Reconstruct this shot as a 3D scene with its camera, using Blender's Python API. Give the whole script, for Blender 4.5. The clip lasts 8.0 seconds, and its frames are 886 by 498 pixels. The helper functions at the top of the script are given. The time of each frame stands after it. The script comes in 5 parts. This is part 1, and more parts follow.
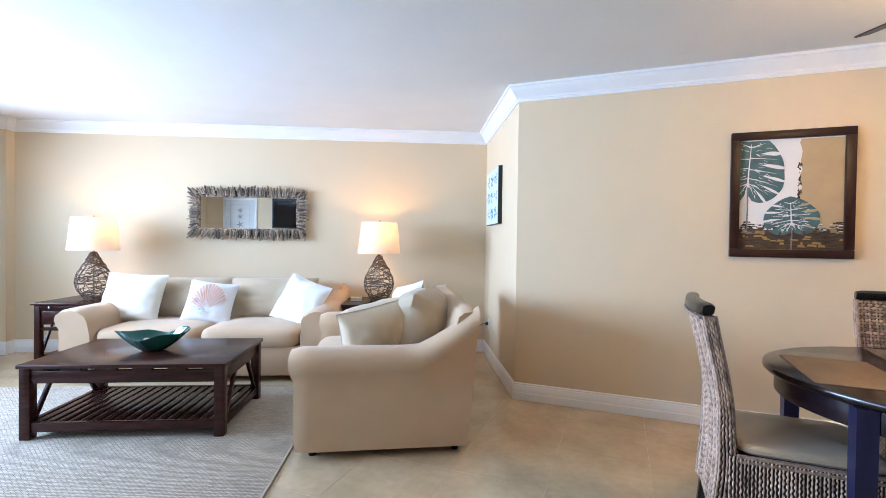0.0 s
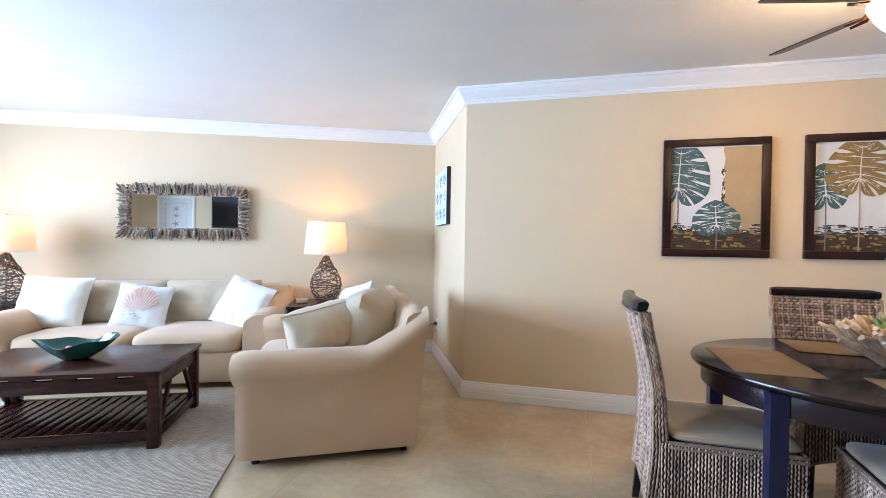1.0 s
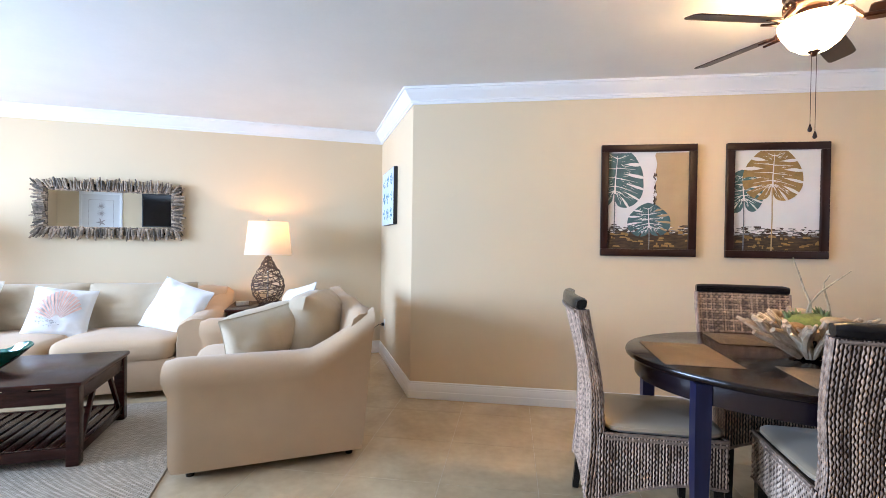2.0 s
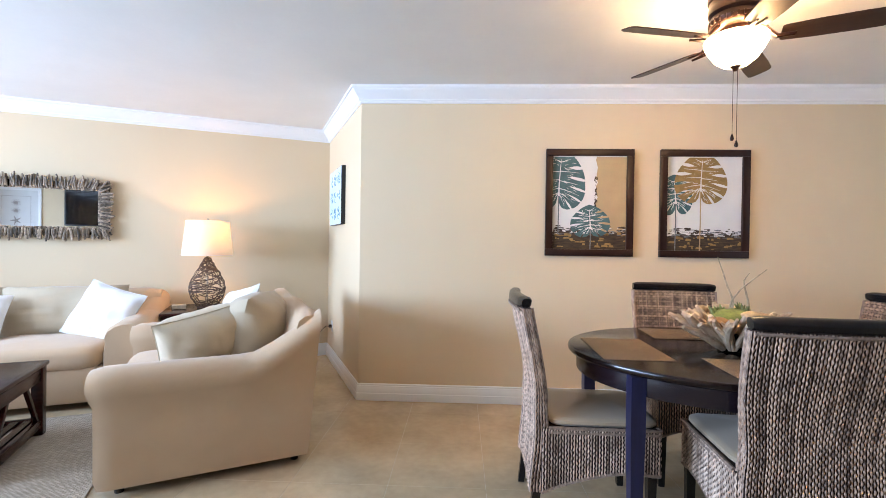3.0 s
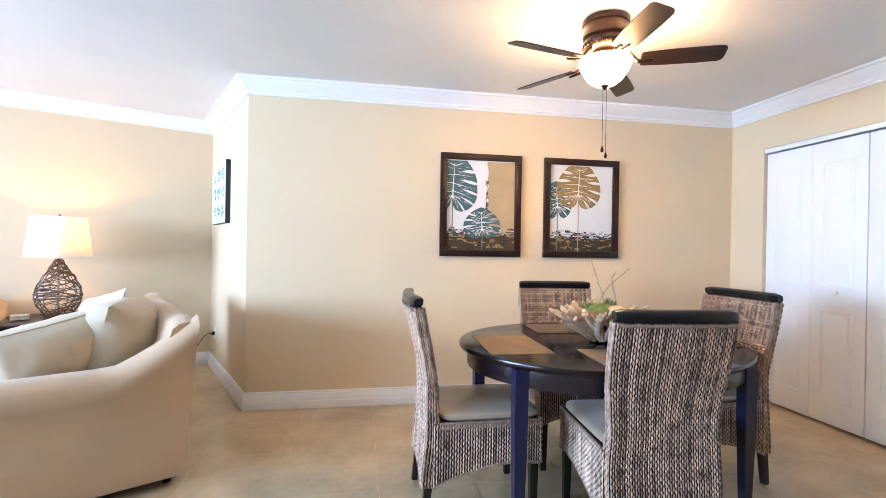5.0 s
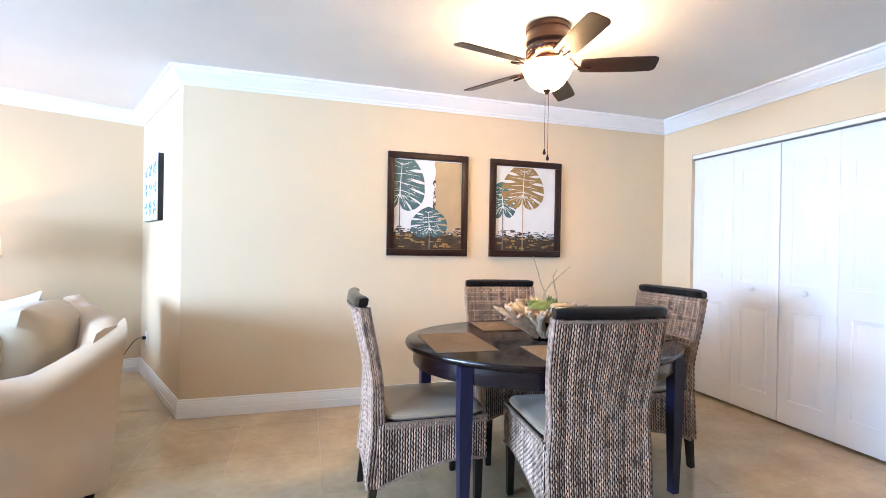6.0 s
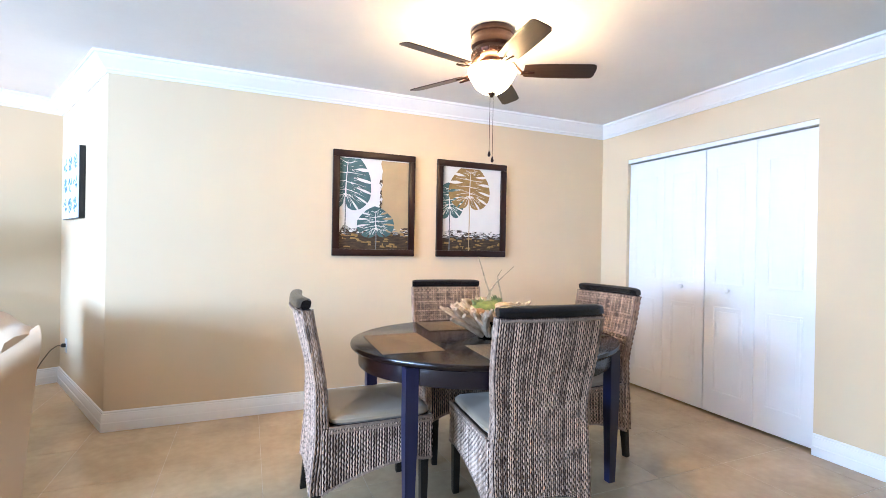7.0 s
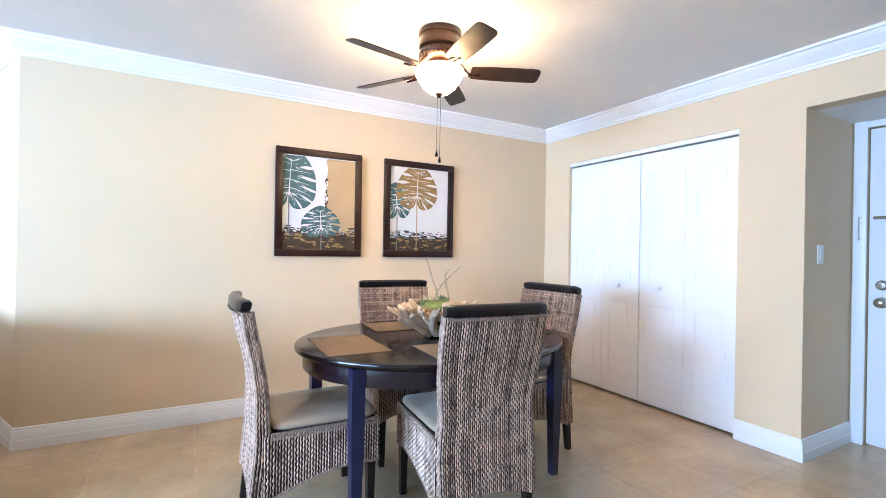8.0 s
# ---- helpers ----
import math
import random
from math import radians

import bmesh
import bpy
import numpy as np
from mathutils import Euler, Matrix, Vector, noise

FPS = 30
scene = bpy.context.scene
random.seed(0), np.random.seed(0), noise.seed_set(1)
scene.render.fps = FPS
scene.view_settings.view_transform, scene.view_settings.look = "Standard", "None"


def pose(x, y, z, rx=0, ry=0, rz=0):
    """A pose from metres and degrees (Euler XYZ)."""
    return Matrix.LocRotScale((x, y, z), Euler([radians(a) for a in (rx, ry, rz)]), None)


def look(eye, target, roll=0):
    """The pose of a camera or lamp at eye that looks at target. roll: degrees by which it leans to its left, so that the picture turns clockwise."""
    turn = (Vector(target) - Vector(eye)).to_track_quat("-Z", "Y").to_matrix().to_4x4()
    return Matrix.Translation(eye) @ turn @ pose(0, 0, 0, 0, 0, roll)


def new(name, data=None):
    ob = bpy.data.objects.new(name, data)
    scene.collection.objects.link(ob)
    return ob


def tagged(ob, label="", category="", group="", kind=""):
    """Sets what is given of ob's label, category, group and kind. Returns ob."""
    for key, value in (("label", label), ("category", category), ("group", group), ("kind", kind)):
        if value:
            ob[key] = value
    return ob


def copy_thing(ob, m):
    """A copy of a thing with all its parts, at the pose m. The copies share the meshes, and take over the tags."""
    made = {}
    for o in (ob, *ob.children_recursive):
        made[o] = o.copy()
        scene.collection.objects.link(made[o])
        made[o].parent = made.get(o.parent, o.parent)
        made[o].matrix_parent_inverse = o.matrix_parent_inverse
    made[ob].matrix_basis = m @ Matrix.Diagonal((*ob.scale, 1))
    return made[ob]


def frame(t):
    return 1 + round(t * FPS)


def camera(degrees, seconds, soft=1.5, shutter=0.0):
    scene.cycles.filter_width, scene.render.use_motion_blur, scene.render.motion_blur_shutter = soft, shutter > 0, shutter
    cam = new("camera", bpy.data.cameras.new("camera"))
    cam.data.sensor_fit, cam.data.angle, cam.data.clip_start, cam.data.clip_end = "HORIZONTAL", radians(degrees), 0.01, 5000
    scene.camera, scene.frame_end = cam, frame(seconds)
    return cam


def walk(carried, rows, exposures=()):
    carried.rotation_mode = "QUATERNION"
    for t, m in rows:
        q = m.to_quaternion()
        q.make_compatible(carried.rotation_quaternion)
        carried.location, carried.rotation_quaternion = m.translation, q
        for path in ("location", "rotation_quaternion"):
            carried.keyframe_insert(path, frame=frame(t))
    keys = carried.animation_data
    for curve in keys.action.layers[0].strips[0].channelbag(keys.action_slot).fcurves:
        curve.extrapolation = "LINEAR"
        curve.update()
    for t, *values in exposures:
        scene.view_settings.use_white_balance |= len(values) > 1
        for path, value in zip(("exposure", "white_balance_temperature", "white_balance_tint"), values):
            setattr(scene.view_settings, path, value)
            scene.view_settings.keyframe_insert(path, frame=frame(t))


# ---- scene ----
cam = camera(88.0, 8.0, soft=0.6)
PATH = [
    (0, (0.762, -3.534, 1.214), (0.036, -1.67, 1.184), 0.8),
    (0.5, (0.764, -3.536, 1.215), (0.145, -1.635, 1.186), 0.8),
    (1, (0.768, -3.538, 1.213), (0.252, -1.606, 1.188), 0.8),
    (1.5, (0.774, -3.536, 1.216), (0.368, -1.578, 1.191), 0.8),
    (3, (0.787, -3.539, 1.217), (0.708, -1.54, 1.198), 0.8),
    (3.5, (0.797, -3.539, 1.222), (0.825, -1.539, 1.201), 0.9),
    (4, (0.801, -3.539, 1.222), (0.941, -1.544, 1.203), 0.9),
    (4.5, (0.811, -3.539, 1.217), (1.056, -1.554, 1.204), 0.9),
    (6, (0.833, -3.547, 1.216), (1.402, -1.629, 1.208), 1.0),
    (6.5, (0.843, -3.548, 1.22), (1.512, -1.663, 1.212), 1.0),
    (7, (0.848, -3.55, 1.222), (1.626, -1.708, 1.215), 1.0),
    (7.5, (0.847, -3.548, 1.219), (1.727, -1.752, 1.216), 1.0),
    (8, (0.85, -3.547, 1.216), (1.833, -1.805, 1.217), 1.0),
]
walk(cam, [(t, look(e, a, r)) for t, e, a, r in PATH], [(0.0, 0.24, 6250, 12), (3.5, 0.40, 6500, 13), (5.0, 0.66, 6250, 12), (8.0, 0.82, 5800, 9)])

# ---- world and large lights ----
TURN = 25.0                                   # the living end is turned against the dining end
LIV = pose(-0.655, 1.405, 0, 0, 0, TURN)      # origin: inner corner of the living wall; x along it, y into it
CEIL = 2.42
world = bpy.data.worlds.new("sky")
world.use_nodes = True
scene.world = world
sky = world.node_tree.nodes.new("ShaderNodeTexSky")
sky.sky_type, sky.sun_disc, sky.sun_elevation, sky.sun_rotation = "NISHITA", False, radians(48), radians(40)
world.node_tree.links.new(sky.outputs[0], world.node_tree.nodes["Background"].inputs[0])
world.node_tree.nodes["Background"].inputs[1].default_value = 0.15


def lamp(name, kind, m, power, colour, **more):
    data = bpy.data.lights.new(name, kind)
    data.energy, data.color = power, colour
    if kind == "AREA":
        data.shape, data.size, data.size_y, data.spread = "RECTANGLE", more["size"], more["size_y"], radians(more["spread"])
    elif kind == "SUN":
        data.angle = more["angle"]
    else:
        data.shadow_soft_size = more["soft"]
    ob = new(name, data)
    ob.matrix_world = m
    return ob


WINDOW_POWER, FAN_POWER, LAMP_POWER = 190.0, 8.5, 8.5
lamp("window_daylight", "AREA", LIV @ look((-5.52, -2.10, 1.55), (0, -2.10, 1.45)), WINDOW_POWER, (0.492, 0.685, 1.0), size=2.3, size_y=1.1, spread=122)
# Second lamp is an added fill for the mirror's view, closet and entry.
lamp("window_daylight", "AREA", LIV @ look((-5.52, -4.20, 1.45), (0, -4.20, 1.45)), 0.32 * WINDOW_POWER, (0.492, 0.685, 1.0), size=1.6, size_y=1.3, spread=150)
lamp("sun", "SUN", look((5, 6, 9), (0, 0, 0)), 2.5, (1.0, 0.95, 0.88), angle=radians(0.5))


# ---- materials ----
def mat(name, colour, rough=0.6, metal=0.0, vary=0.08, scale=6.0, fine=120.0, bump=0.05, stretch=(1, 1, 1), coat=0.0, dark=None, per_object=0.0, sheen=0.0, spec=0.5):
    """A surface with variation at two scales, fine relief, and a slight change from object to object."""
    m = bpy.data.materials.new(name)
    m.use_nodes = True
    nt = m.node_tree
    b = nt.nodes["Principled BSDF"]
    b.inputs["Roughness"].default_value, b.inputs["Metallic"].default_value = rough, metal
    b.inputs["Coat Weight"].default_value, b.inputs["Sheen Weight"].default_value = coat, sheen
    b.inputs["Specular IOR Level"].default_value = spec
    tc, mp = nt.nodes.new("ShaderNodeTexCoord"), nt.nodes.new("ShaderNodeMapping")
    mp.inputs["Scale"].default_value = stretch
    nt.links.new(tc.outputs["Object"], mp.inputs[0])
    big, small = nt.nodes.new("ShaderNodeTexNoise"), nt.nodes.new("ShaderNodeTexNoise")
    big.inputs["Scale"].default_value, big.inputs["Detail"].default_value = scale, 5
    small.inputs["Scale"].default_value, small.inputs["Detail"].default_value = fine, 3
    for n in (big, small):
        nt.links.new(mp.outputs[0], n.inputs["Vector"])
    add = nt.nodes.new("ShaderNodeMath")
    add.operation = "MULTIPLY_ADD"
    add.inputs[1].default_value = 0.35
    nt.links.new(small.outputs[0], add.inputs[0])
    nt.links.new(big.outputs[0], add.inputs[2])
    ramp = nt.nodes.new("ShaderNodeMapRange")
    ramp.inputs[1].default_value, ramp.inputs[2].default_value = 0.35, 1.0
    nt.links.new(add.outputs[0], ramp.inputs[0])
    mix = nt.nodes.new("ShaderNodeMix")
    mix.data_type = "RGBA"
    lo = dark or tuple(c * (1 - vary * 2) for c in colour)
    hi = tuple(min(1, c * (1 + vary)) for c in colour)
    mix.inputs[6].default_value, mix.inputs[7].default_value = (*lo, 1), (*hi, 1)
    nt.links.new(ramp.outputs[0], mix.inputs[0])
    out = mix.outputs[2]
    if per_object:
        info, hsv, rng = nt.nodes.new("ShaderNodeObjectInfo"), nt.nodes.new("ShaderNodeHueSaturation"), nt.nodes.new("ShaderNodeMapRange")
        rng.inputs[3].default_value, rng.inputs[4].default_value = 1 - per_object, 1 + per_object
        nt.links.new(info.outputs["Random"], rng.inputs[0])
        nt.links.new(rng.outputs[0], hsv.inputs["Value"])
        nt.links.new(out, hsv.inputs["Color"])
        out = hsv.outputs[0]
    nt.links.new(out, b.inputs["Base Color"])
    if bump:
        bp = nt.nodes.new("ShaderNodeBump")
        bp.inputs["Strength"].default_value, bp.inputs["Distance"].default_value = min(1, bump * 4), 0.004
        nt.links.new(add.outputs[0], bp.inputs["Height"])
        nt.links.new(bp.outputs[0], b.inputs["Normal"])
    return m


def weave(name, colours, gap, cell, rough=0.6, turn=0.0, depth=0.004, mortar=0.12, use_uv=True, strength=0.8, patchy=0.4):
    """Woven strands: rows of short strands, each second row shifted, with dark gaps between them."""
    m = mat(name, colours[0], rough, fine=200)
    nt = m.node_tree
    b = nt.nodes["Principled BSDF"]
    tc, mp, bk = nt.nodes.new("ShaderNodeTexCoord"), nt.nodes.new("ShaderNodeMapping"), nt.nodes.new("ShaderNodeTexBrick")
    wob, wmix = nt.nodes.new("ShaderNodeTexNoise"), nt.nodes.new("ShaderNodeMix")
    wob.inputs["Scale"].default_value = 14
    wmix.data_type, wmix.blend_type, wmix.inputs[0].default_value = "RGBA", "LINEAR_LIGHT", 0.006
    nt.links.new(tc.outputs["UV" if use_uv else "Object"], wmix.inputs[6])
    nt.links.new(wob.outputs["Color"], wmix.inputs[7])
    mp.inputs["Rotation"].default_value = (0, 0, radians(turn))
    nt.links.new(wmix.outputs[2], mp.inputs[0])
    nt.links.new(mp.outputs[0], bk.inputs["Vector"])
    bk.inputs["Scale"].default_value, bk.inputs["Brick Width"].default_value, bk.inputs["Row Height"].default_value = 1.0, cell[0], cell[1]
    bk.inputs["Mortar Size"].default_value, bk.inputs["Mortar Smooth"].default_value = cell[1] * mortar, 0.6
    bk.inputs["Color1"].default_value, bk.inputs["Color2"].default_value = (*colours[0], 1), (*colours[1], 1)
    bk.inputs["Mortar"].default_value = (*gap, 1)
    patch, pm = nt.nodes.new("ShaderNodeTexNoise"), nt.nodes.new("ShaderNodeMix")
    patch.inputs["Scale"].default_value = 9
    nt.links.new(tc.outputs["Object"], patch.inputs["Vector"])
    pm.data_type, pm.blend_type, pm.inputs[0].default_value = "RGBA", "OVERLAY", patchy
    nt.links.new(bk.outputs["Color"], pm.inputs[6])
    nt.links.new(patch.outputs[0], pm.inputs[7])
    nt.links.new(pm.outputs[2], b.inputs["Base Color"])
    bp, inv = nt.nodes.new("ShaderNodeBump"), nt.nodes.new("ShaderNodeMath")
    inv.operation, inv.inputs[0].default_value = "SUBTRACT", 1.0
    nt.links.new(bk.outputs["Fac"], inv.inputs[1])
    bp.inputs["Strength"].default_value, bp.inputs["Distance"].default_value = strength, depth
    nt.links.new(inv.outputs[0], bp.inputs["Height"])
    nt.links.new(bp.outputs[0], b.inputs["Normal"])
    return m


def glow(name, colour, strength, base=(0.8, 0.8, 0.8)):
    m = mat(name, base, 0.3, bump=0)
    b = m.node_tree.nodes["Principled BSDF"]
    b.inputs["Emission Color"].default_value, b.inputs["Emission Strength"].default_value = (*colour, 1), strength
    return m


def shade_cloth(name, colour, through_share=0.45):
    """Linen or frosted glass that lets a bulb's light through."""
    m = mat(name, colour, 0.9, fine=300)
    nt = m.node_tree
    b, out = nt.nodes["Principled BSDF"], nt.nodes["Material Output"]
    tr, mx = nt.nodes.new("ShaderNodeBsdfTranslucent"), nt.nodes.new("ShaderNodeMixShader")
    tr.inputs[0].default_value = (*colour, 1)
    mx.inputs[0].default_value = through_share
    nt.links.new(b.outputs[0], mx.inputs[1])
    nt.links.new(tr.outputs[0], mx.inputs[2])
    nt.links.new(mx.outputs[0], out.inputs[0])
    return m


def clear_glass(name):
    m = bpy.data.materials.new(name)
    m.use_nodes = True
    b = m.node_tree.nodes["Principled BSDF"]
    b.inputs["Transmission Weight"].default_value, b.inputs["Roughness"].default_value, b.inputs["IOR"].default_value = 1.0, 0.0, 1.45
    return m


WALL = mat("tan_wall_paint", (0.69, 0.55, 0.365), 0.75, vary=0.02, scale=1.2, fine=260, bump=0.03)
CEILING = mat("ceiling_plaster", (0.80, 0.80, 0.79), 0.85, vary=0.02, scale=3, fine=35, bump=0.10)
TRIM = mat("white_trim_paint", (0.82, 0.82, 0.81), 0.35, vary=0.015, scale=2, bump=0.01)
DOOR_PAINT = mat("white_door_paint", (0.83, 0.83, 0.83), 0.38, vary=0.015, scale=2, bump=0.012)
TILE = mat("travertine", (0.55, 0.425, 0.27), 0.26, vary=0.10, scale=2.6, fine=22, bump=0.008, dark=(0.37, 0.275, 0.165), per_object=0.012)
tile_nodes = TILE.node_tree
place = tile_nodes.nodes.new("ShaderNodeNewGeometry")
tile_nodes.links.new(place.outputs["Position"], [n for n in tile_nodes.nodes if n.type == "MAPPING"][0].inputs[0])
GROUT = mat("grout", (0.52, 0.43, 0.31), 0.8, vary=0.06, bump=0.05)
ESPRESSO = mat("espresso_wood", (0.010, 0.005, 0.005), 0.17, vary=0.3, scale=3, fine=40, bump=0.006, stretch=(1, 12, 12), spec=0.42)
MAHOGANY = mat("dark_mahogany", (0.040, 0.011, 0.008), 0.26, vary=0.3, scale=3, fine=30, bump=0.010, stretch=(2, 14, 14), spec=0.28, dark=(0.014, 0.004, 0.003))
# Blue window light on the dark table legs is put into this base colour.
LEG_BLUE_LIT = mat("dark_lacquer_blue_lit", (0.014, 0.016, 0.055), 0.34, vary=0.2, scale=3, fine=40, bump=0.006, stretch=(12, 12, 1), spec=0.6)
# The apron's violet cast from that light is put into its colour too.
APRON_VIOLET_LIT = mat("dark_lacquer_violet_lit", (0.012, 0.007, 0.012), 0.25, vary=0.3, scale=3, fine=40, bump=0.006, spec=0.6)
BLACK_RAIL = mat("black_lacquered_wood", (0.012, 0.010, 0.010), 0.25, vary=0.2, bump=0.005)
LINEN = mat("tan_slipcover_cotton", (0.53, 0.365, 0.225), 0.9, vary=0.04, scale=5, fine=420, bump=0.07, sheen=0.2)
CUSHION_TAN = mat("khaki_cushion_cloth", (0.50, 0.40, 0.275), 0.85, vary=0.05, scale=7, fine=400, bump=0.06, sheen=0.2)
PALE_KHAKI = mat("pale_khaki_cloth", (0.56, 0.455, 0.315), 0.8, vary=0.05, scale=7, fine=380, bump=0.06, sheen=0.2)
CREAM = mat("cream_pillow_cloth", (0.72, 0.67, 0.57), 0.85, vary=0.04, scale=9, fine=300, bump=0.06)
WHITE_CLOTH = mat("white_pillow_cloth", (0.75, 0.74, 0.73), 0.85, vary=0.03, scale=9, fine=300, bump=0.05)
CORAL = mat("coral_print", (0.74, 0.46, 0.36), 0.85, vary=0.2, scale=25, bump=0.03)
GREY_PRINT = mat("grey_print", (0.42, 0.38, 0.37), 0.85, vary=0.2, scale=25, bump=0.03)
SEAT_SATIN = mat("grey_satin_cushion", (0.46, 0.355, 0.24), 0.32, vary=0.05, scale=6, fine=300, bump=0.03, sheen=0.3)
WICKER_CORE = mat("wicker_core", (0.050, 0.028, 0.019), 0.7, vary=0.3, scale=30, bump=0.05)


def strand_mat(name, lo, hi):
    """Rattan whose tone changes from strand to strand and in weathered patches along it."""
    m = mat(name, hi, 0.42, fine=260, bump=0.04)
    nt = m.node_tree
    geo, tc, patch, mix = nt.nodes.new("ShaderNodeNewGeometry"), nt.nodes.new("ShaderNodeTexCoord"), nt.nodes.new("ShaderNodeTexNoise"), nt.nodes.new("ShaderNodeMath")
    patch.inputs["Scale"].default_value, patch.inputs["Detail"].default_value = 24, 6
    mix.operation, mix.inputs[1].default_value = "MULTIPLY_ADD", 0.45
    nt.links.new(tc.outputs["Object"], patch.inputs["Vector"])
    nt.links.new(geo.outputs["Random Per Island"], mix.inputs[0])
    nt.links.new(patch.outputs[0], mix.inputs[2])
    ramp = nt.nodes.new("ShaderNodeValToRGB")
    ramp.color_ramp.elements[0].position, ramp.color_ramp.elements[0].color = 0.40, (*lo, 1)
    ramp.color_ramp.elements[1].position, ramp.color_ramp.elements[1].color = 0.98, (*hi, 1)
    nt.links.new(mix.outputs[0], ramp.inputs[0])
    nt.links.new(ramp.outputs[0], nt.nodes["Principled BSDF"].inputs["Base Color"])
    return m


CANE = strand_mat("rattan_cane", (0.085, 0.042, 0.026), (0.66, 0.45, 0.32))
# Same cane, darkened for the inner back faces: their shade is in the colour.
CANE_SHADED = strand_mat("rattan_cane_shaded", (0.055, 0.028, 0.018), (0.42, 0.28, 0.20))
CANE_PALE = strand_mat("rattan_cane_pale", (0.17, 0.10, 0.065), (0.80, 0.60, 0.46))
WICKER_EDGE = mat("wicker_braid", (0.34, 0.235, 0.175), 0.55, vary=0.3, scale=60, fine=200, bump=0.1)
STRAND = mat("lamp_rattan", (0.10, 0.055, 0.035), 0.55, vary=0.35, scale=40, bump=0.05)
SHADE = shade_cloth("linen_lampshade", (0.85, 0.80, 0.72))
DRIFT = mat("driftwood", (0.40, 0.30, 0.215), 0.7, vary=0.3, scale=26, fine=140, bump=0.12, dark=(0.012, 0.008, 0.006), per_object=0.75)
DRIFT_PALE = mat("bleached_driftwood", (0.70, 0.56, 0.40), 0.7, vary=0.2, scale=14, fine=140, bump=0.10, dark=(0.30, 0.19, 0.11), per_object=0.25)
JUTE = weave("sisal_rug", ((0.66, 0.57, 0.46), (0.47, 0.40, 0.31)), (0.15, 0.12, 0.09), (0.026, 0.013), 0.95, depth=0.008, mortar=0.14, use_uv=False, patchy=0.08)
RUG_EDGE = mat("rug_binding", (0.40, 0.33, 0.25), 0.9, vary=0.1, scale=40, bump=0.1)
GREEN_GLAZE = mat("green_glaze", (0.008, 0.10, 0.075), 0.10, vary=0.2, scale=9, bump=0.005, coat=0.6)
SHELL = mat("sea_shell", (0.75, 0.68, 0.58), 0.4, vary=0.15, scale=40, bump=0.05)
BRONZE = mat("oiled_bronze", (0.036, 0.014, 0.009), 0.34, 0.6, vary=0.3, scale=12, bump=0.01)
BLADE_WOOD = mat("fan_blade_walnut", (0.030, 0.013, 0.009), 0.4, vary=0.3, scale=4, fine=40, stretch=(2, 14, 14), bump=0.01)
CHROME = mat("satin_nickel", (0.55, 0.54, 0.52), 0.25, 1.0, vary=0.05, bump=0)
PLASTIC = mat("white_plastic", (0.80, 0.79, 0.76), 0.35, vary=0.02, bump=0)
CABLE = mat("brown_cable", (0.02, 0.012, 0.010), 0.5, bump=0)
BULB_GLASS = glow("lit_frosted_bulb", (1.0, 0.82, 0.60), 9.0)
BOWL_GLASS = shade_cloth("lit_frosted_glass", (0.90, 0.86, 0.78), 0.75)
BOWL_GLASS.node_tree.nodes["Principled BSDF"].inputs["Emission Color"].default_value = (1.0, 0.66, 0.34, 1)
BOWL_GLASS.node_tree.nodes["Principled BSDF"].inputs["Emission Strength"].default_value = 135.0
FRAME_WOOD = mat("dark_picture_frame", (0.026, 0.009, 0.006), 0.38, vary=0.3, scale=5, bump=0.02, spec=0.3)
PAPER = mat("art_paper", (0.70, 0.70, 0.69), 0.6, vary=0.03, scale=8, bump=0.01)
ART_TAN = mat("art_tan", (0.42, 0.31, 0.17), 0.6, vary=0.06, scale=8, bump=0.01)
ART_TEAL = mat("art_teal", (0.055, 0.13, 0.135), 0.6, vary=0.2, scale=25, bump=0.01)
ART_OCHRE = mat("art_ochre", (0.30, 0.19, 0.06), 0.6, vary=0.2, scale=25, bump=0.01)
ART_DARK = mat("art_brown", (0.055, 0.033, 0.016), 0.6, vary=0.5, scale=18, fine=60, stretch=(1, 1, 5), bump=0.01)
ART_GREY = mat("art_blue_grey", (0.18, 0.20, 0.21), 0.6, vary=0.4, scale=30, stretch=(1, 1, 6), bump=0.01)
ART_BLUE = mat("art_pale_blue", (0.16, 0.33, 0.42), 0.6, vary=0.2, scale=30, bump=0.01)
CANVAS = mat("pale_canvas", (0.62, 0.72, 0.78), 0.7, vary=0.06, scale=8, fine=300, bump=0.02)
BLACK = mat("black_paint", (0.012, 0.012, 0.013), 0.4, vary=0.1, bump=0)
SCREEN = mat("dark_screen", (0.006, 0.007, 0.009), 0.08, vary=0.1, bump=0)
PLACEMAT = weave("woven_placemat", ((0.25, 0.18, 0.11), (0.19, 0.13, 0.08)), (0.06, 0.04, 0.025), (0.006, 0.003), 0.6, depth=0.001, use_uv=False)
LEAF = mat("succulent_green", (0.20, 0.25, 0.08), 0.45, vary=0.3, scale=20, bump=0.03, per_object=0.2)
MOSS = mat("green_pod", (0.15, 0.20, 0.045), 0.6, vary=0.3, scale=30, bump=0.08)
ORANGE = mat("dried_orange_pod", (0.36, 0.20, 0.09), 0.6, vary=0.25, scale=20, bump=0.05)
POD = mat("tan_seed_pod", (0.52, 0.36, 0.21), 0.6, vary=0.2, scale=20, bump=0.06, per_object=0.2)
TWIG = mat("twig_bark", (0.44, 0.37, 0.24), 0.7, vary=0.3, scale=40, bump=0.1)
CARD = mat("box_card", (0.66, 0.60, 0.50), 0.6, vary=0.12, scale=30, bump=0.01)
ALU = mat("window_frame_white", (0.7, 0.7, 0.7), 0.4, bump=0)
GLASS = clear_glass("window_glass")
